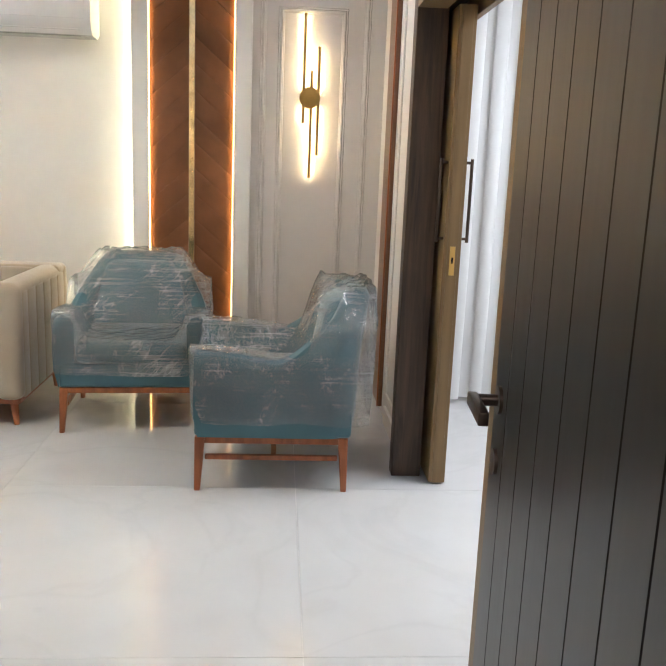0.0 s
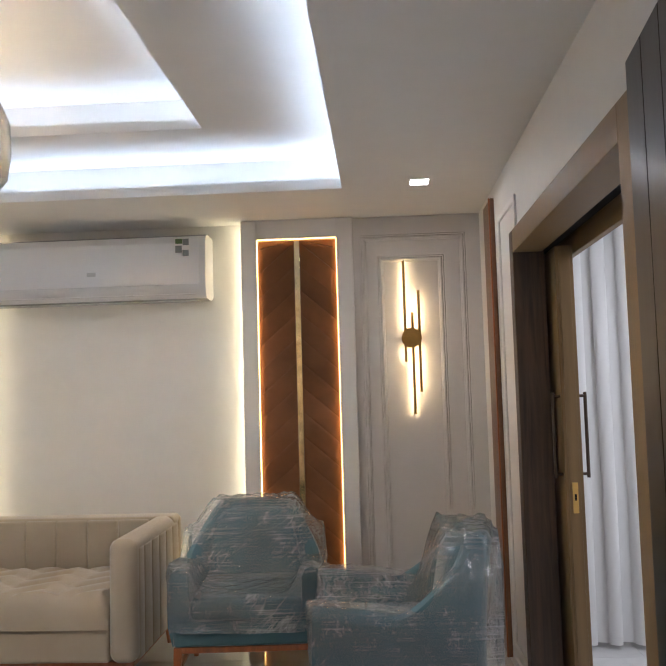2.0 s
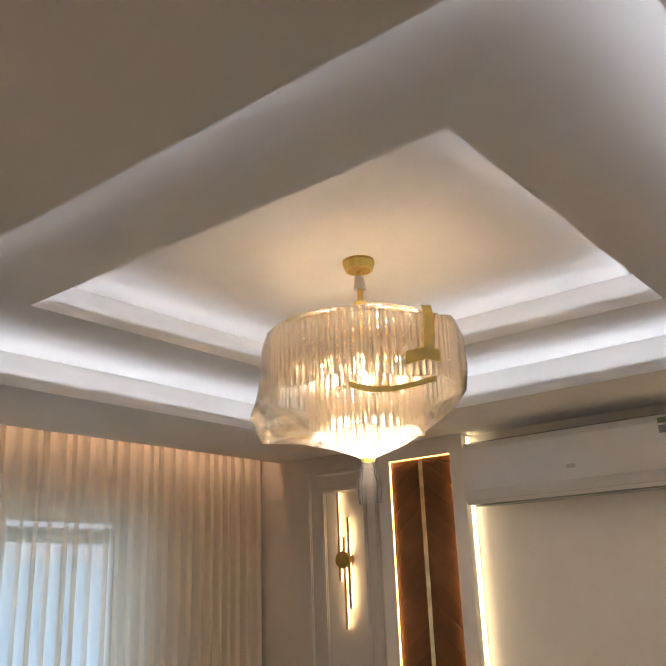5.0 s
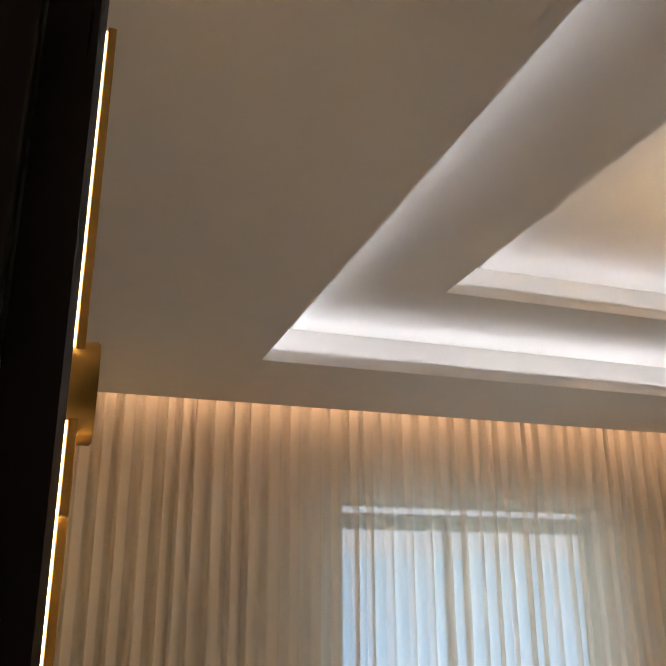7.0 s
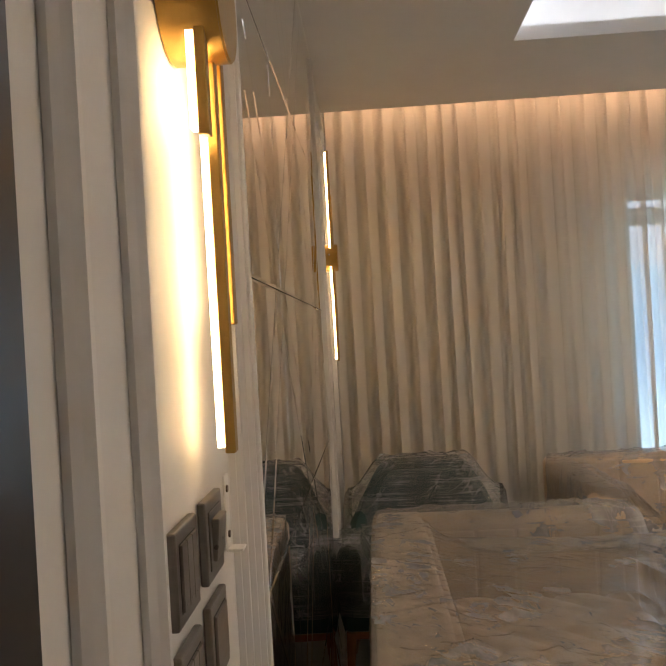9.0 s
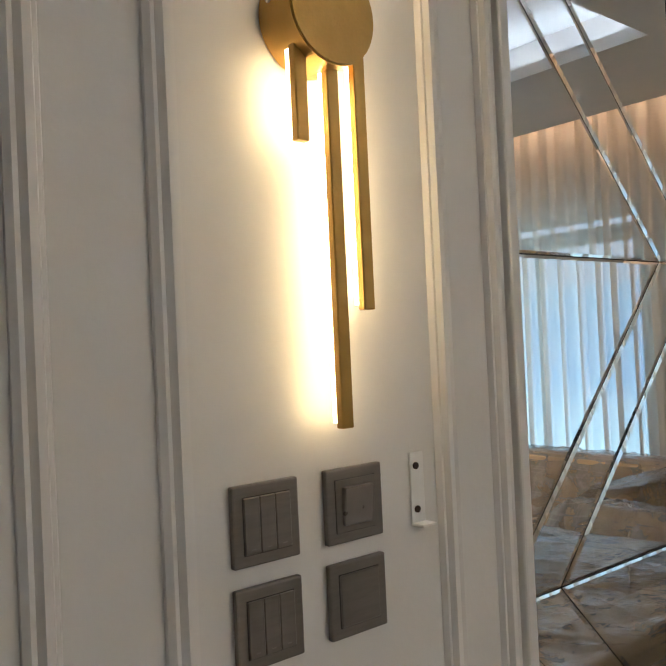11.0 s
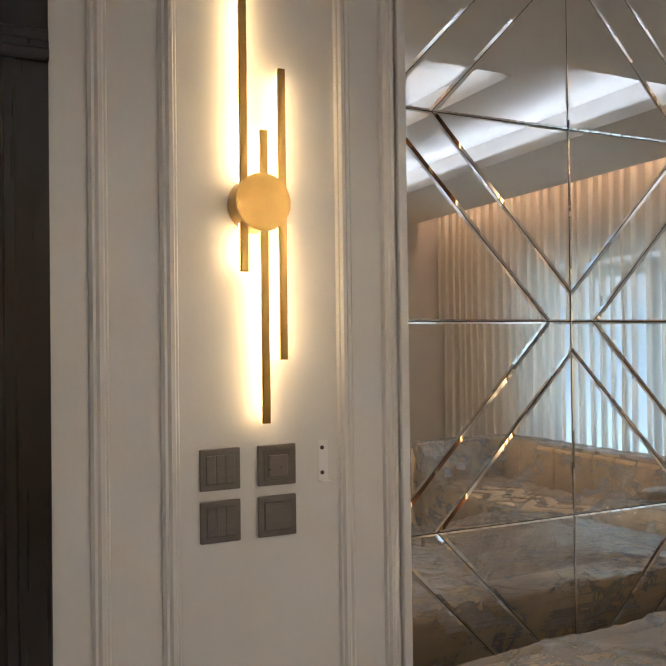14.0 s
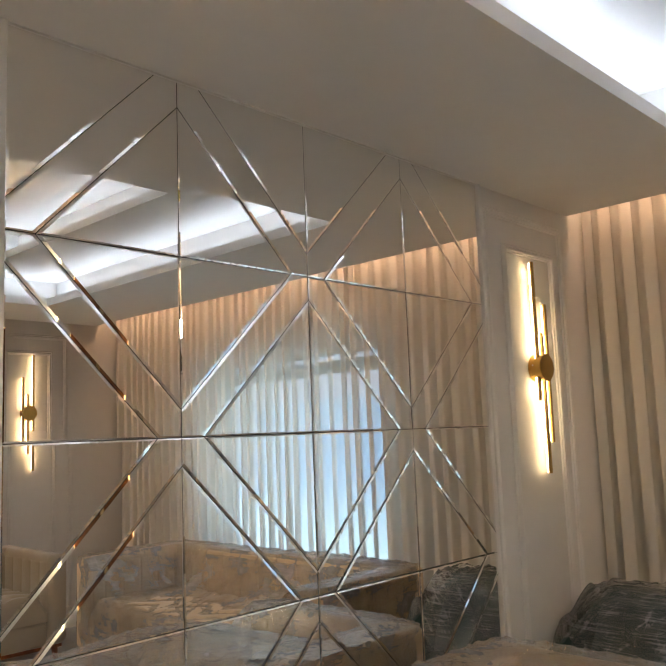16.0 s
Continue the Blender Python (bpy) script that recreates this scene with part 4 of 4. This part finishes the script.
def drape(h, x0, x1, y0, y1, n, m, skirt, seed, wrinkle, ease=30, slack=0.985, rounded=0.03, tuck=0.0):
    """A plastic sheet laid over the height field h(x, y), stretched between high points, with hanging sides down to skirt."""
    zs = np.array([[h(x0 + (x1 - x0) * i / n, y0 + (y1 - y0) * j / m) for j in range(m + 1)] for i in range(n + 1)])
    base = zs.copy()
    for _ in range(ease):
        p = np.pad(zs, 1, mode="edge")
        avg = (p[:-2, 1:-1] + p[2:, 1:-1] + p[1:-1, :-2] + p[1:-1, 2:]) / 4
        zs = np.maximum(base, zs * 0.2 + avg * 0.8 * slack + zs * 0.8 * (1 - slack))
    bm = bmesh.new()
    g = []
    cx, cy = (x0 + x1) / 2, (y0 + y1) / 2
    for i in range(n + 1):
        row = []
        for j in range(m + 1):
            x, y = x0 + (x1 - x0) * i / n, y0 + (y1 - y0) * j / m
            u, v = 2 * i / n - 1, 2 * j / m - 1
            px, py = cx + (x - cx) * (1 - rounded * v ** 6), cy + (y - cy) * (1 - rounded * u ** 6)
            row.append(bm.verts.new((px, py, zs[i, j] + 0.007 + wrinkle * pulled(x, y, seed))))
        g.append(row)
    for i in range(n):
        for j in range(m):
            bm.faces.new((g[i][j], g[i + 1][j], g[i + 1][j + 1], g[i][j + 1]))
    edge = [g[i][0] for i in range(n + 1)] + [g[n][j] for j in range(1, m + 1)] + [g[i][m] for i in range(n - 1, -1, -1)] + [g[0][j] for j in range(m - 1, 0, -1)]
    K = 12
    prev = edge
    for k in range(1, K + 1):
        cur = []
        for v in edge:
            f = k / K
            z = v.co.z + (skirt - v.co.z) * f
            d = Vector((v.co.x - cx, v.co.y - cy, 0)).normalized()
            w = 0.006 + wrinkle * 0.8 * noise.noise((v.co.x * 6, v.co.y * 6, z * 22 + seed)) + 0.004 * math.sin(math.pi * f)
            cur.append(bm.verts.new((v.co.x + d.x * (w - tuck * f), v.co.y + d.y * (w - tuck * f), z + 0.02 * noise.noise((v.co.x * 5, v.co.y * 5, seed)) * f)))
        for i in range(len(edge)):
            j = (i + 1) % len(edge)
            bm.faces.new((prev[i], prev[j], cur[j], cur[i]))
        prev = cur
    return bm


def smoothstep(a, c, x):
    t = min(1, max(0, (x - a) / (c - a)))
    return t * t * (3 - 2 * t)


def armchair(label, cloth):
    """Local front is -y; tub shell whose rim sweeps from low arms up into a narrower, leaning back."""
    ob = thing("armchair", label, "armchair", "teal armchairs")
    W, D = 0.37, 0.345
    Z0 = 0.235

    def rim(s):       # s: 0 at the arm front, 1 at the middle of the back
        return 0.575 + 0.025 * math.cos(s * 5) + 0.265 * smoothstep(0.42, 0.92, s)

    def plan(a, off):
        if abs(a) > 0.5:
            s = (abs(a) - 0.5) / 0.5
            return (math.copysign(W - off, a), D * 0.5 - s * (D * 1.5 - 0.008))
        sx, cy, e = math.sin(a * math.pi), math.cos(a * math.pi), 0.55
        return (math.copysign(abs(sx) ** e, sx) * (W - off), D * 0.5 + (abs(cy) ** e) * (D * 0.5 - off))
    bm = bmesh.new()
    N, T = 72, 0.10
    rings = []
    for i in range(N + 1):
        a = -1 + 2 * i / N
        s = min(1, (1 - abs(a)) / 0.72)
        top = rim(s)
        rise = max(0, (top - 0.60) / 0.26)
        o, q, mid = plan(a, 0.0), plan(a, T), plan(a, T / 2)
        inn, lean = 1 - 0.40 * rise, 0.055 * rise
        o2, q2, tp = (o[0] * inn, o[1] + lean), (q[0] * inn, q[1] + lean * 0.8), (mid[0] * inn, mid[1] + lean)
        h2 = 0.50 + (top - 0.50) * 0.45
        om = (o[0] * (1 - 0.16 * rise), o[1] + 0.4 * lean)
        rings.append([bm.verts.new(p) for p in (
            (o[0] * 0.95, o[1] * 0.965, Z0), (o[0] * 1.0, o[1] * 1.005, Z0 + 0.09), (o[0] * 1.012, o[1] * 1.01, Z0 + 0.19), (om[0], om[1], h2), (o2[0], o2[1], top - 0.045),
            ((o2[0] * 2 + tp[0]) / 3, (o2[1] * 2 + tp[1]) / 3, top - 0.014), (tp[0], tp[1], top), ((q2[0] * 2 + tp[0]) / 3, (q2[1] * 2 + tp[1]) / 3, top - 0.014), (q2[0], q2[1], top - 0.05), (q[0], q[1], 0.34))])
    for r, u in zip(rings, rings[1:]):
        for i in range(len(r) - 1):
            bm.faces.new((r[i], r[i + 1], u[i + 1], u[i]))
    bm.faces.new(rings[0])
    bm.faces.new(rings[-1])
    part("shell", bm, cloth, ob, smooth=True)
    part("seat_cushion", cushion(bmesh.new(), -W + 0.10, W - 0.10, -D - 0.012, D - 0.12, 0.355, 0.465, 0.04), cloth, ob, smooth=True)
    bc = box(bmesh.new(), -0.300, 0.300, D - 0.20, D - 0.015, 0.43, 0.80, bevel=0.075, seg=5)
    for v in bc.verts:
        v.co.x *= 1 - 0.36 * (v.co.z - 0.43) / 0.37
        v.co.y += 0.06 * (v.co.z - 0.44) / 0.37
    part("back_cushion", bc, cloth, ob, smooth=True)
    part("seat_base", cushion(bmesh.new(), -W + 0.02, W - 0.02, -D + 0.004, D - 0.03, Z0, 0.36, 0.02), cloth, ob, smooth=True)
    for a in ((-W + 0.03, W - 0.03, -D + 0.015, -D + 0.045), (-W + 0.03, W - 0.03, D - 0.08, D - 0.05), (-W + 0.03, -W + 0.06, -D + 0.046, D - 0.081), (W - 0.06, W - 0.03, -D + 0.046, D - 0.081)):
        part("rail", B(*a, 0.205, 0.2345, bevel=0.003, seg=1), LEG_WOOD, ob, "orange-brown wooden base rail")
    part("stretcher", B(-W + 0.06, W - 0.06, -0.02, 0.002, 0.130, 0.152, bevel=0.003, seg=1), LEG_WOOD, ob)
    for sx in (-1, 1):
        part("stretcher", B(sx * (W - 0.05) - 0.010, sx * (W - 0.05) + 0.010, -D + 0.05, D - 0.085, 0.130, 0.152, bevel=0.003, seg=1), LEG_WOOD, ob)
        for yy in (-D + 0.03, D - 0.065):
            lg = bmesh.new()
            top, bot = Vector((sx * (W - 0.045), yy, 0.2347)), Vector((sx * (W - 0.030), yy + (-0.010 if yy < 0 else 0.010), 0.0))
            v = [lg.verts.new((c.x + dx * hw, c.y + dy * hw, c.z)) for c, hw in ((bot, 0.012), (top, 0.021)) for dx, dy in ((-1, -1), (1, -1), (1, 1), (-1, 1))]
            for q in ((3, 2, 1, 0), (4, 5, 6, 7), (0, 1, 5, 4), (1, 2, 6, 5), (2, 3, 7, 6), (3, 0, 4, 7)):
                lg.faces.new([v[k] for k in q])
            bmesh.ops.bevel(lg, geom=list(lg.edges), offset=0.003, segments=1, affect="EDGES")
            part("leg", lg, LEG_WOOD, ob)

    def h(x, y):
        s = min(1, max(0, (y + D) / (2 * D)))
        arm = rim(s * 0.66)
        back = 0.47 + 0.375 * smoothstep(D - 0.30, D - 0.15, y) - 0.17 * smoothstep(0.21, 0.37, abs(x))
        if y > D - 0.30:
            return max(back, arm if abs(x) > W - 0.10 else 0.47)
        return arm if abs(x) > W - 0.10 else 0.47
    part("plastic_wrap", drape(h, -W - 0.014, W + 0.014, -D - 0.020, D + 0.060, 100, 100, 0.30, 11, 0.013, ease=70, slack=0.992, rounded=0.045, tuck=0.012), FILM, ob, "crinkled clear plastic wrapping", smooth=True)
    return ob


LBL = "armchair wrapped in crinkled clear plastic on wooden legs"
a1 = armchair("dusty teal velvet " + LBL, TEAL)
a1.matrix_world = pose(0.268, 3.77, 0, 0, 0, 4)
copy_thing(a1, pose(1.012, 3.065, 0, 0, 0, -90))
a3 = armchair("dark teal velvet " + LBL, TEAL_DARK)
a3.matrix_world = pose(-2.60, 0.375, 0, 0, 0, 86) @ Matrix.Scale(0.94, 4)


def sofa(label, cloth, length, wrapped, seats, taut=None):
    """Shelter sofa with channel-stitched back, arms as high as the back; local front is -y, back at y = 0."""
    ob = thing("sofa", label, "sofa", "velvet sofas")
    L, D, HB, T = length / 2, 0.90, 0.735, 0.145
    zb = 0.14
    # back and arms as rows of soft channels
    n = max(6, round((length - 2 * T) / 0.175))
    w = (length - 2 * T) / n
    for i in range(n):
        x = -L + T + i * w
        part("back_channel", cushion(bmesh.new(), x + 0.001, x + w - 0.001, -T - 0.045, -0.05, 0.36, HB - 0.012, 0.014, 3), cloth, ob, smooth=True)
    part("back_frame", cushion(bmesh.new(), -L, L, -0.07, 0, zb, HB - 0.012, 0.02, 3), cloth, ob, smooth=True)
    part("top_roll", cushion(bmesh.new(), -L + 0.004, L - 0.004, -T - 0.03, -0.002, HB - 0.06, HB, 0.028, 4), cloth, ob, smooth=True)
    m = 6
    wa = (D - 0.07) / m
    for s in (-1, 1):
        xo, xi = s * L, s * (L - T)
        c0 = s * (L - 0.004)
        part("arm", cushion(bmesh.new(), min(xi, c0), max(xi, c0), -D, -0.072, zb, HB, 0.05, 5), cloth, ob, smooth=True)
        for j in range(m):
            y1 = -0.074 - j * wa * 0.985
            y0 = y1 - wa * 0.985 + 0.002
            part("arm_channel", cushion(bmesh.new(), min(xo, xo - s * 0.05), max(xo, xo - s * 0.05), max(y0, -D + 0.055), y1, zb + 0.01, HB - 0.045, 0.012, 3), cloth, ob, smooth=True)
            part("arm_channel", cushion(bmesh.new(), min(xi - s * 0.004, xi + s * 0.05), max(xi - s * 0.004, xi + s * 0.05), max(y0, -D + 0.055), y1, 0.34, HB - 0.045, 0.012, 3), cloth, ob, smooth=True)
    part("seat_base", cushion(bmesh.new(), -L + T, L - T, -D + 0.03, -0.07, zb, 0.30, 0.02), cloth, ob, smooth=True)
    k = seats
    ws = (length - 2 * T) / k
    for i in range(k):
        x = -L + T + i * ws
        cu = bmesh.new()
        gx, gy = int(ws * 62), 36
        grid = []
        for a in range(gx + 1):
            row = []
            for c in range(gy + 1):
                u, v = a / gx, c / gy
                edge = min(u, 1 - u) * ws, min(v, 1 - v) * 0.72
                rnd = min(1, edge[0] / 0.05) ** 0.5 * min(1, edge[1] / 0.05) ** 0.5
                # zig-zag stitched ridges
                zig = abs(((v * 4.0 + abs((u * ws / 0.16) % 2 - 1) * 0.9) % 1) - 0.5) * 2
                row.append(cu.verts.new((x + 0.003 + u * (ws - 0.006), -D + 0.02 + v * (D - T - 0.07), 0.30 + 0.15 * (0.35 + 0.65 * rnd) + 0.026 * math.sqrt(max(0, 1 - zig ** 2)) * rnd)))
            grid.append(row)
        for a in range(gx):
            for c in range(gy):
                cu.faces.new((grid[a][c], grid[a + 1][c], grid[a + 1][c + 1], grid[a][c + 1]))
        rim_v = [grid[a][0] for a in range(gx + 1)] + [grid[gx][c] for c in range(1, gy + 1)] + [grid[a][gy] for a in range(gx - 1, -1, -1)] + [grid[0][c] for c in range(gy - 1, 0, -1)]
        low = [cu.verts.new((v.co.x, v.co.y, 0.302)) for v in rim_v]
        for a in range(len(rim_v)):
            c = (a + 1) % len(rim_v)
            cu.faces.new((rim_v[a], rim_v[c], low[c], low[a]))
        part("seat_cushion", cu, cloth, ob, smooth=True)
    part("plinth", B(-L + 0.03, L - 0.03, -D + 0.05, -0.04, 0.115, 0.142, bevel=0.003, seg=1), LEG_WOOD, ob)
    for sx in (-1, 1):
        for yy in (-D + 0.08, -0.08):
            part("leg", rod(bmesh.new(), (sx * (L - 0.06), yy, 0), (sx * (L - 0.07), yy, 0.118), 0.014, 0.022, n=12), LEG_WOOD, ob, smooth=True)
    if wrapped:
        def h(x, y):
            e = min(L - abs(x), y + D + 0.0, -y)
            shoulder = 0.0 if e > 0.05 else 0.05 - math.sqrt(max(0, 0.05 ** 2 - (0.05 - max(0, e)) ** 2))
            if abs(x) > L - T or y > -T - 0.03:
                return HB - shoulder
            if taut is not None and x < taut:
                return HB - 0.022 - 0.012 * math.sin(9 * x + 4 * y) - shoulder
            return 0.46
        part("plastic_wrap", drape(h, -L - 0.008, L + 0.008, -D - 0.01, 0.01, 170, 84, 0.07, length * 7, 0.012, ease=330, slack=0.9985, rounded=0.04), FILM_LOOSE, ob, "loose crinkled clear plastic sheet", smooth=True)
    return ob


sofa("beige velvet sofa with channel-stitched back and zig-zag seat", BEIGE, 2.12, False, 1).matrix_world = pose(-1.305, 4.36, 0)
sofa("tan velvet sofa under loose clear plastic by the window", TAN, 2.25, True, 1).matrix_world = pose(-3.18, 2.12, 0, 0, 0, 90)
sofa("tan velvet loveseat under clear plastic before the mirror", TAN, 1.74, True, 1, 0.50).matrix_world = pose(-1.23, 0.165, 0, 0, 0, 180)


# ---- chandelier ----
def chandelier():
    ob = thing("chandelier", "two-tier crystal rod chandelier bagged in clear plastic, lit", "chandelier", m=pose(-0.86, 2.43, 0))
    part("canopy", rod(bmesh.new(), (0, 0, Z3 - 0.05), (0, 0, Z3 - 0.001), 0.05, 0.068, n=32), BRASS, ob, smooth=True)
    part("canopy_tape", rod(bmesh.new(), (0, 0, Z3 - 0.048), (0, 0, Z3 - 0.012), 0.060, 0.071, n=16), TAPE, ob, "yellow packing tape")
    part("stem", rod(bmesh.new(), (0, 0, 2.56), (0, 0, Z3 - 0.05), 0.012), BRASS, ob, smooth=True)
    part("stem_joint", rod(bmesh.new(), (0, 0, 2.78), (0, 0, 2.84), 0.028, 0.020, n=20), STEEL, ob, smooth=True)
    part("stem_tape", rod(bmesh.new(), (0, 0, 2.60), (0, 0, 2.72), 0.040, 0.030, n=10), TAPE, ob, "yellow packing tape")
    for r, zt, zb, n in ((0.385, 2.56, 2.315, 76), (0.225, 2.40, 2.15, 46)):
        ringm = bmesh.new()
        for zz in (zt, zt - 0.10):
            for i in range(64):
                a, c = 2 * math.pi * i / 64, 2 * math.pi * (i + 1) / 64
                rod(ringm, ((r - 0.02) * math.cos(a), (r - 0.02) * math.sin(a), zz), ((r - 0.02) * math.cos(c), (r - 0.02) * math.sin(c), zz), 0.006, n=6)
        for i in range(4):
            a = math.pi / 2 * i
            rod(ringm, (0, 0, zt), ((r - 0.02) * math.cos(a), (r - 0.02) * math.sin(a), zt), 0.005, n=6)
        part("ring", ringm, BRASS, ob, "gold ring frame")
        me = None
        for i in range(n):
            a = 2 * math.pi * i / n
            if me is None:
                me = mesh_of("crystal_rod", rod(bmesh.new(), (0, 0, zb), (0, 0, zt + 0.008), 0.0125, n=8), CRYSTAL, True)
            o = new("crystal_rod", me)
            o.parent = ob
            o.location = (r * math.cos(a), r * math.sin(a), -0.02 * math.sin(3 * a) ** 2)
    for i in range(6):
        a = 2 * math.pi * i / 6
        bb = bmesh.new()
        bmesh.ops.create_icosphere(bb, subdivisions=2, radius=0.026, matrix=Matrix.Translation((0.17 * math.cos(a), 0.17 * math.sin(a), 2.40)) @ Matrix.Diagonal((1, 1, 1.6, 1)))
        part("bulb", bb, BULB, ob, "glowing warm bulb", smooth=True)
        rod_ = rod(bmesh.new(), (0.17 * math.cos(a), 0.17 * math.sin(a), 2.44), (0.17 * math.cos(a), 0.17 * math.sin(a), 2.50), 0.014)
        part("bulb_holder", rod_, BRASS, ob)
    # bag round the lamp, gathered in a tail below
    bm = bmesh.new()
    rows = []
    prof = [(0.05, 2.60), (0.26, 2.585), (0.40, 2.57), (0.425, 2.50), (0.43, 2.40), (0.42, 2.31), (0.36, 2.24), (0.26, 2.17), (0.15, 2.10), (0.05, 2.06), (0.022, 2.045), (0.035, 2.01), (0.05, 1.94), (0.045, 1.87)]
    N = 96
    for r, z in prof:
        row = []
        for i in range(N):
            a = 2 * math.pi * i / N
            k = 1 + 0.07 * noise.noise((math.cos(a) * 2.2, math.sin(a) * 2.2, z * 4)) + 0.03 * noise.noise((math.cos(a) * 9, math.sin(a) * 9, z * 3))
            dz = 0.02 * noise.noise((math.cos(a) * 3, math.sin(a) * 3, 8 + z * 2)) * min(1, r * 5)
            # one loose corner hangs out on the window side
            ear = max(0, math.cos(a - math.radians(205))) ** 24 * smoothstep(2.42, 2.26, z) * smoothstep(2.12, 2.24, z)
            row.append(bm.verts.new((r * k * math.cos(a) * (1 + 0.26 * ear), r * k * math.sin(a) * (1 + 0.26 * ear), z + dz - 0.09 * ear)))
        rows.append(row)
    for r, s in zip(rows, rows[1:]):
        for i in range(N):
            j = (i + 1) % N
            bm.faces.new((r[i], r[j], s[j], s[i]))
    part("plastic_bag", bm, FILM_LAMP, ob, "clear plastic bag gathered below", smooth=True)
    part("bag_knot", rod(bmesh.new(), (0, 0, 2.035), (0, 0, 2.055), 0.026, 0.03, n=12), TAPE, ob, "yellow tape tie")

    def tape(points, w, up):
        bm = bmesh.new()
        rr = []
        for p in points:
            p = Vector(p)
            o = p.copy()
            o.z = 0
            o.normalize()
            d = Vector(up)
            rr.append([bm.verts.new(p + o * e + d * s) for s, e in ((-w / 2, 0), (w / 2, 0), (w / 2, 0.002), (-w / 2, 0.002))])
        for r, s in zip(rr, rr[1:]):
            for i in range(4):
                bm.faces.new((r[i], r[(i + 1) % 4], s[(i + 1) % 4], s[i]))
        bm.faces.new(rr[0])
        bm.faces.new(rr[-1])
        return bm
    def on(aa, z, r=0.445):
        return (r * math.cos(radians(aa)), r * math.sin(radians(aa)), z)
    part("tape", tape([on(-18, 2.575, 0.42), on(-19, 2.52), on(-20, 2.45), on(-21, 2.38)], 0.045, (0.5, 0.8, 0)), TAPE, ob, "strip of yellow packing tape")
    part("tape", tape([on(-34, 2.345), on(-28, 2.36), on(-22, 2.375), on(-14, 2.37)], 0.05, (0, 0, 1)), TAPE, ob, "strip of yellow packing tape")
    part("tape", tape([on(-62, 2.26, 0.41), on(-52, 2.235, 0.41), on(-40, 2.235, 0.42), on(-28, 2.255, 0.425), on(-16, 2.285, 0.43)], 0.022, (0, 0, 1)), TAPE, ob, "strip of yellow packing tape")
    return ob


chandelier()

# ---- floor ----
floor = setting("floor", B(XL - 0.2, 5.2, -2.1, 4.7, -0.12, -0.012), TRIM, "floor of large polished white marble-look tiles", "floor")
TW, TL = 1.2, 1.2
fx = XL - 0.1
while fx < 5.1:
    fy = -2.05
    while fy < 4.6:
        x1, y1 = min(fx + TW, 5.15), min(fy + TL, 4.65)
        t = part("tile", B(-TW / 2 + 0.0008, x1 - fx - TW / 2 - 0.0008, -TL / 2 + 0.0008, y1 - fy - TL / 2 - 0.0008, -0.012, 0.0), MARBLE, floor)
        t.location = (fx + TW / 2, fy + TL / 2, 0)
        fy += TL
    fx += TW
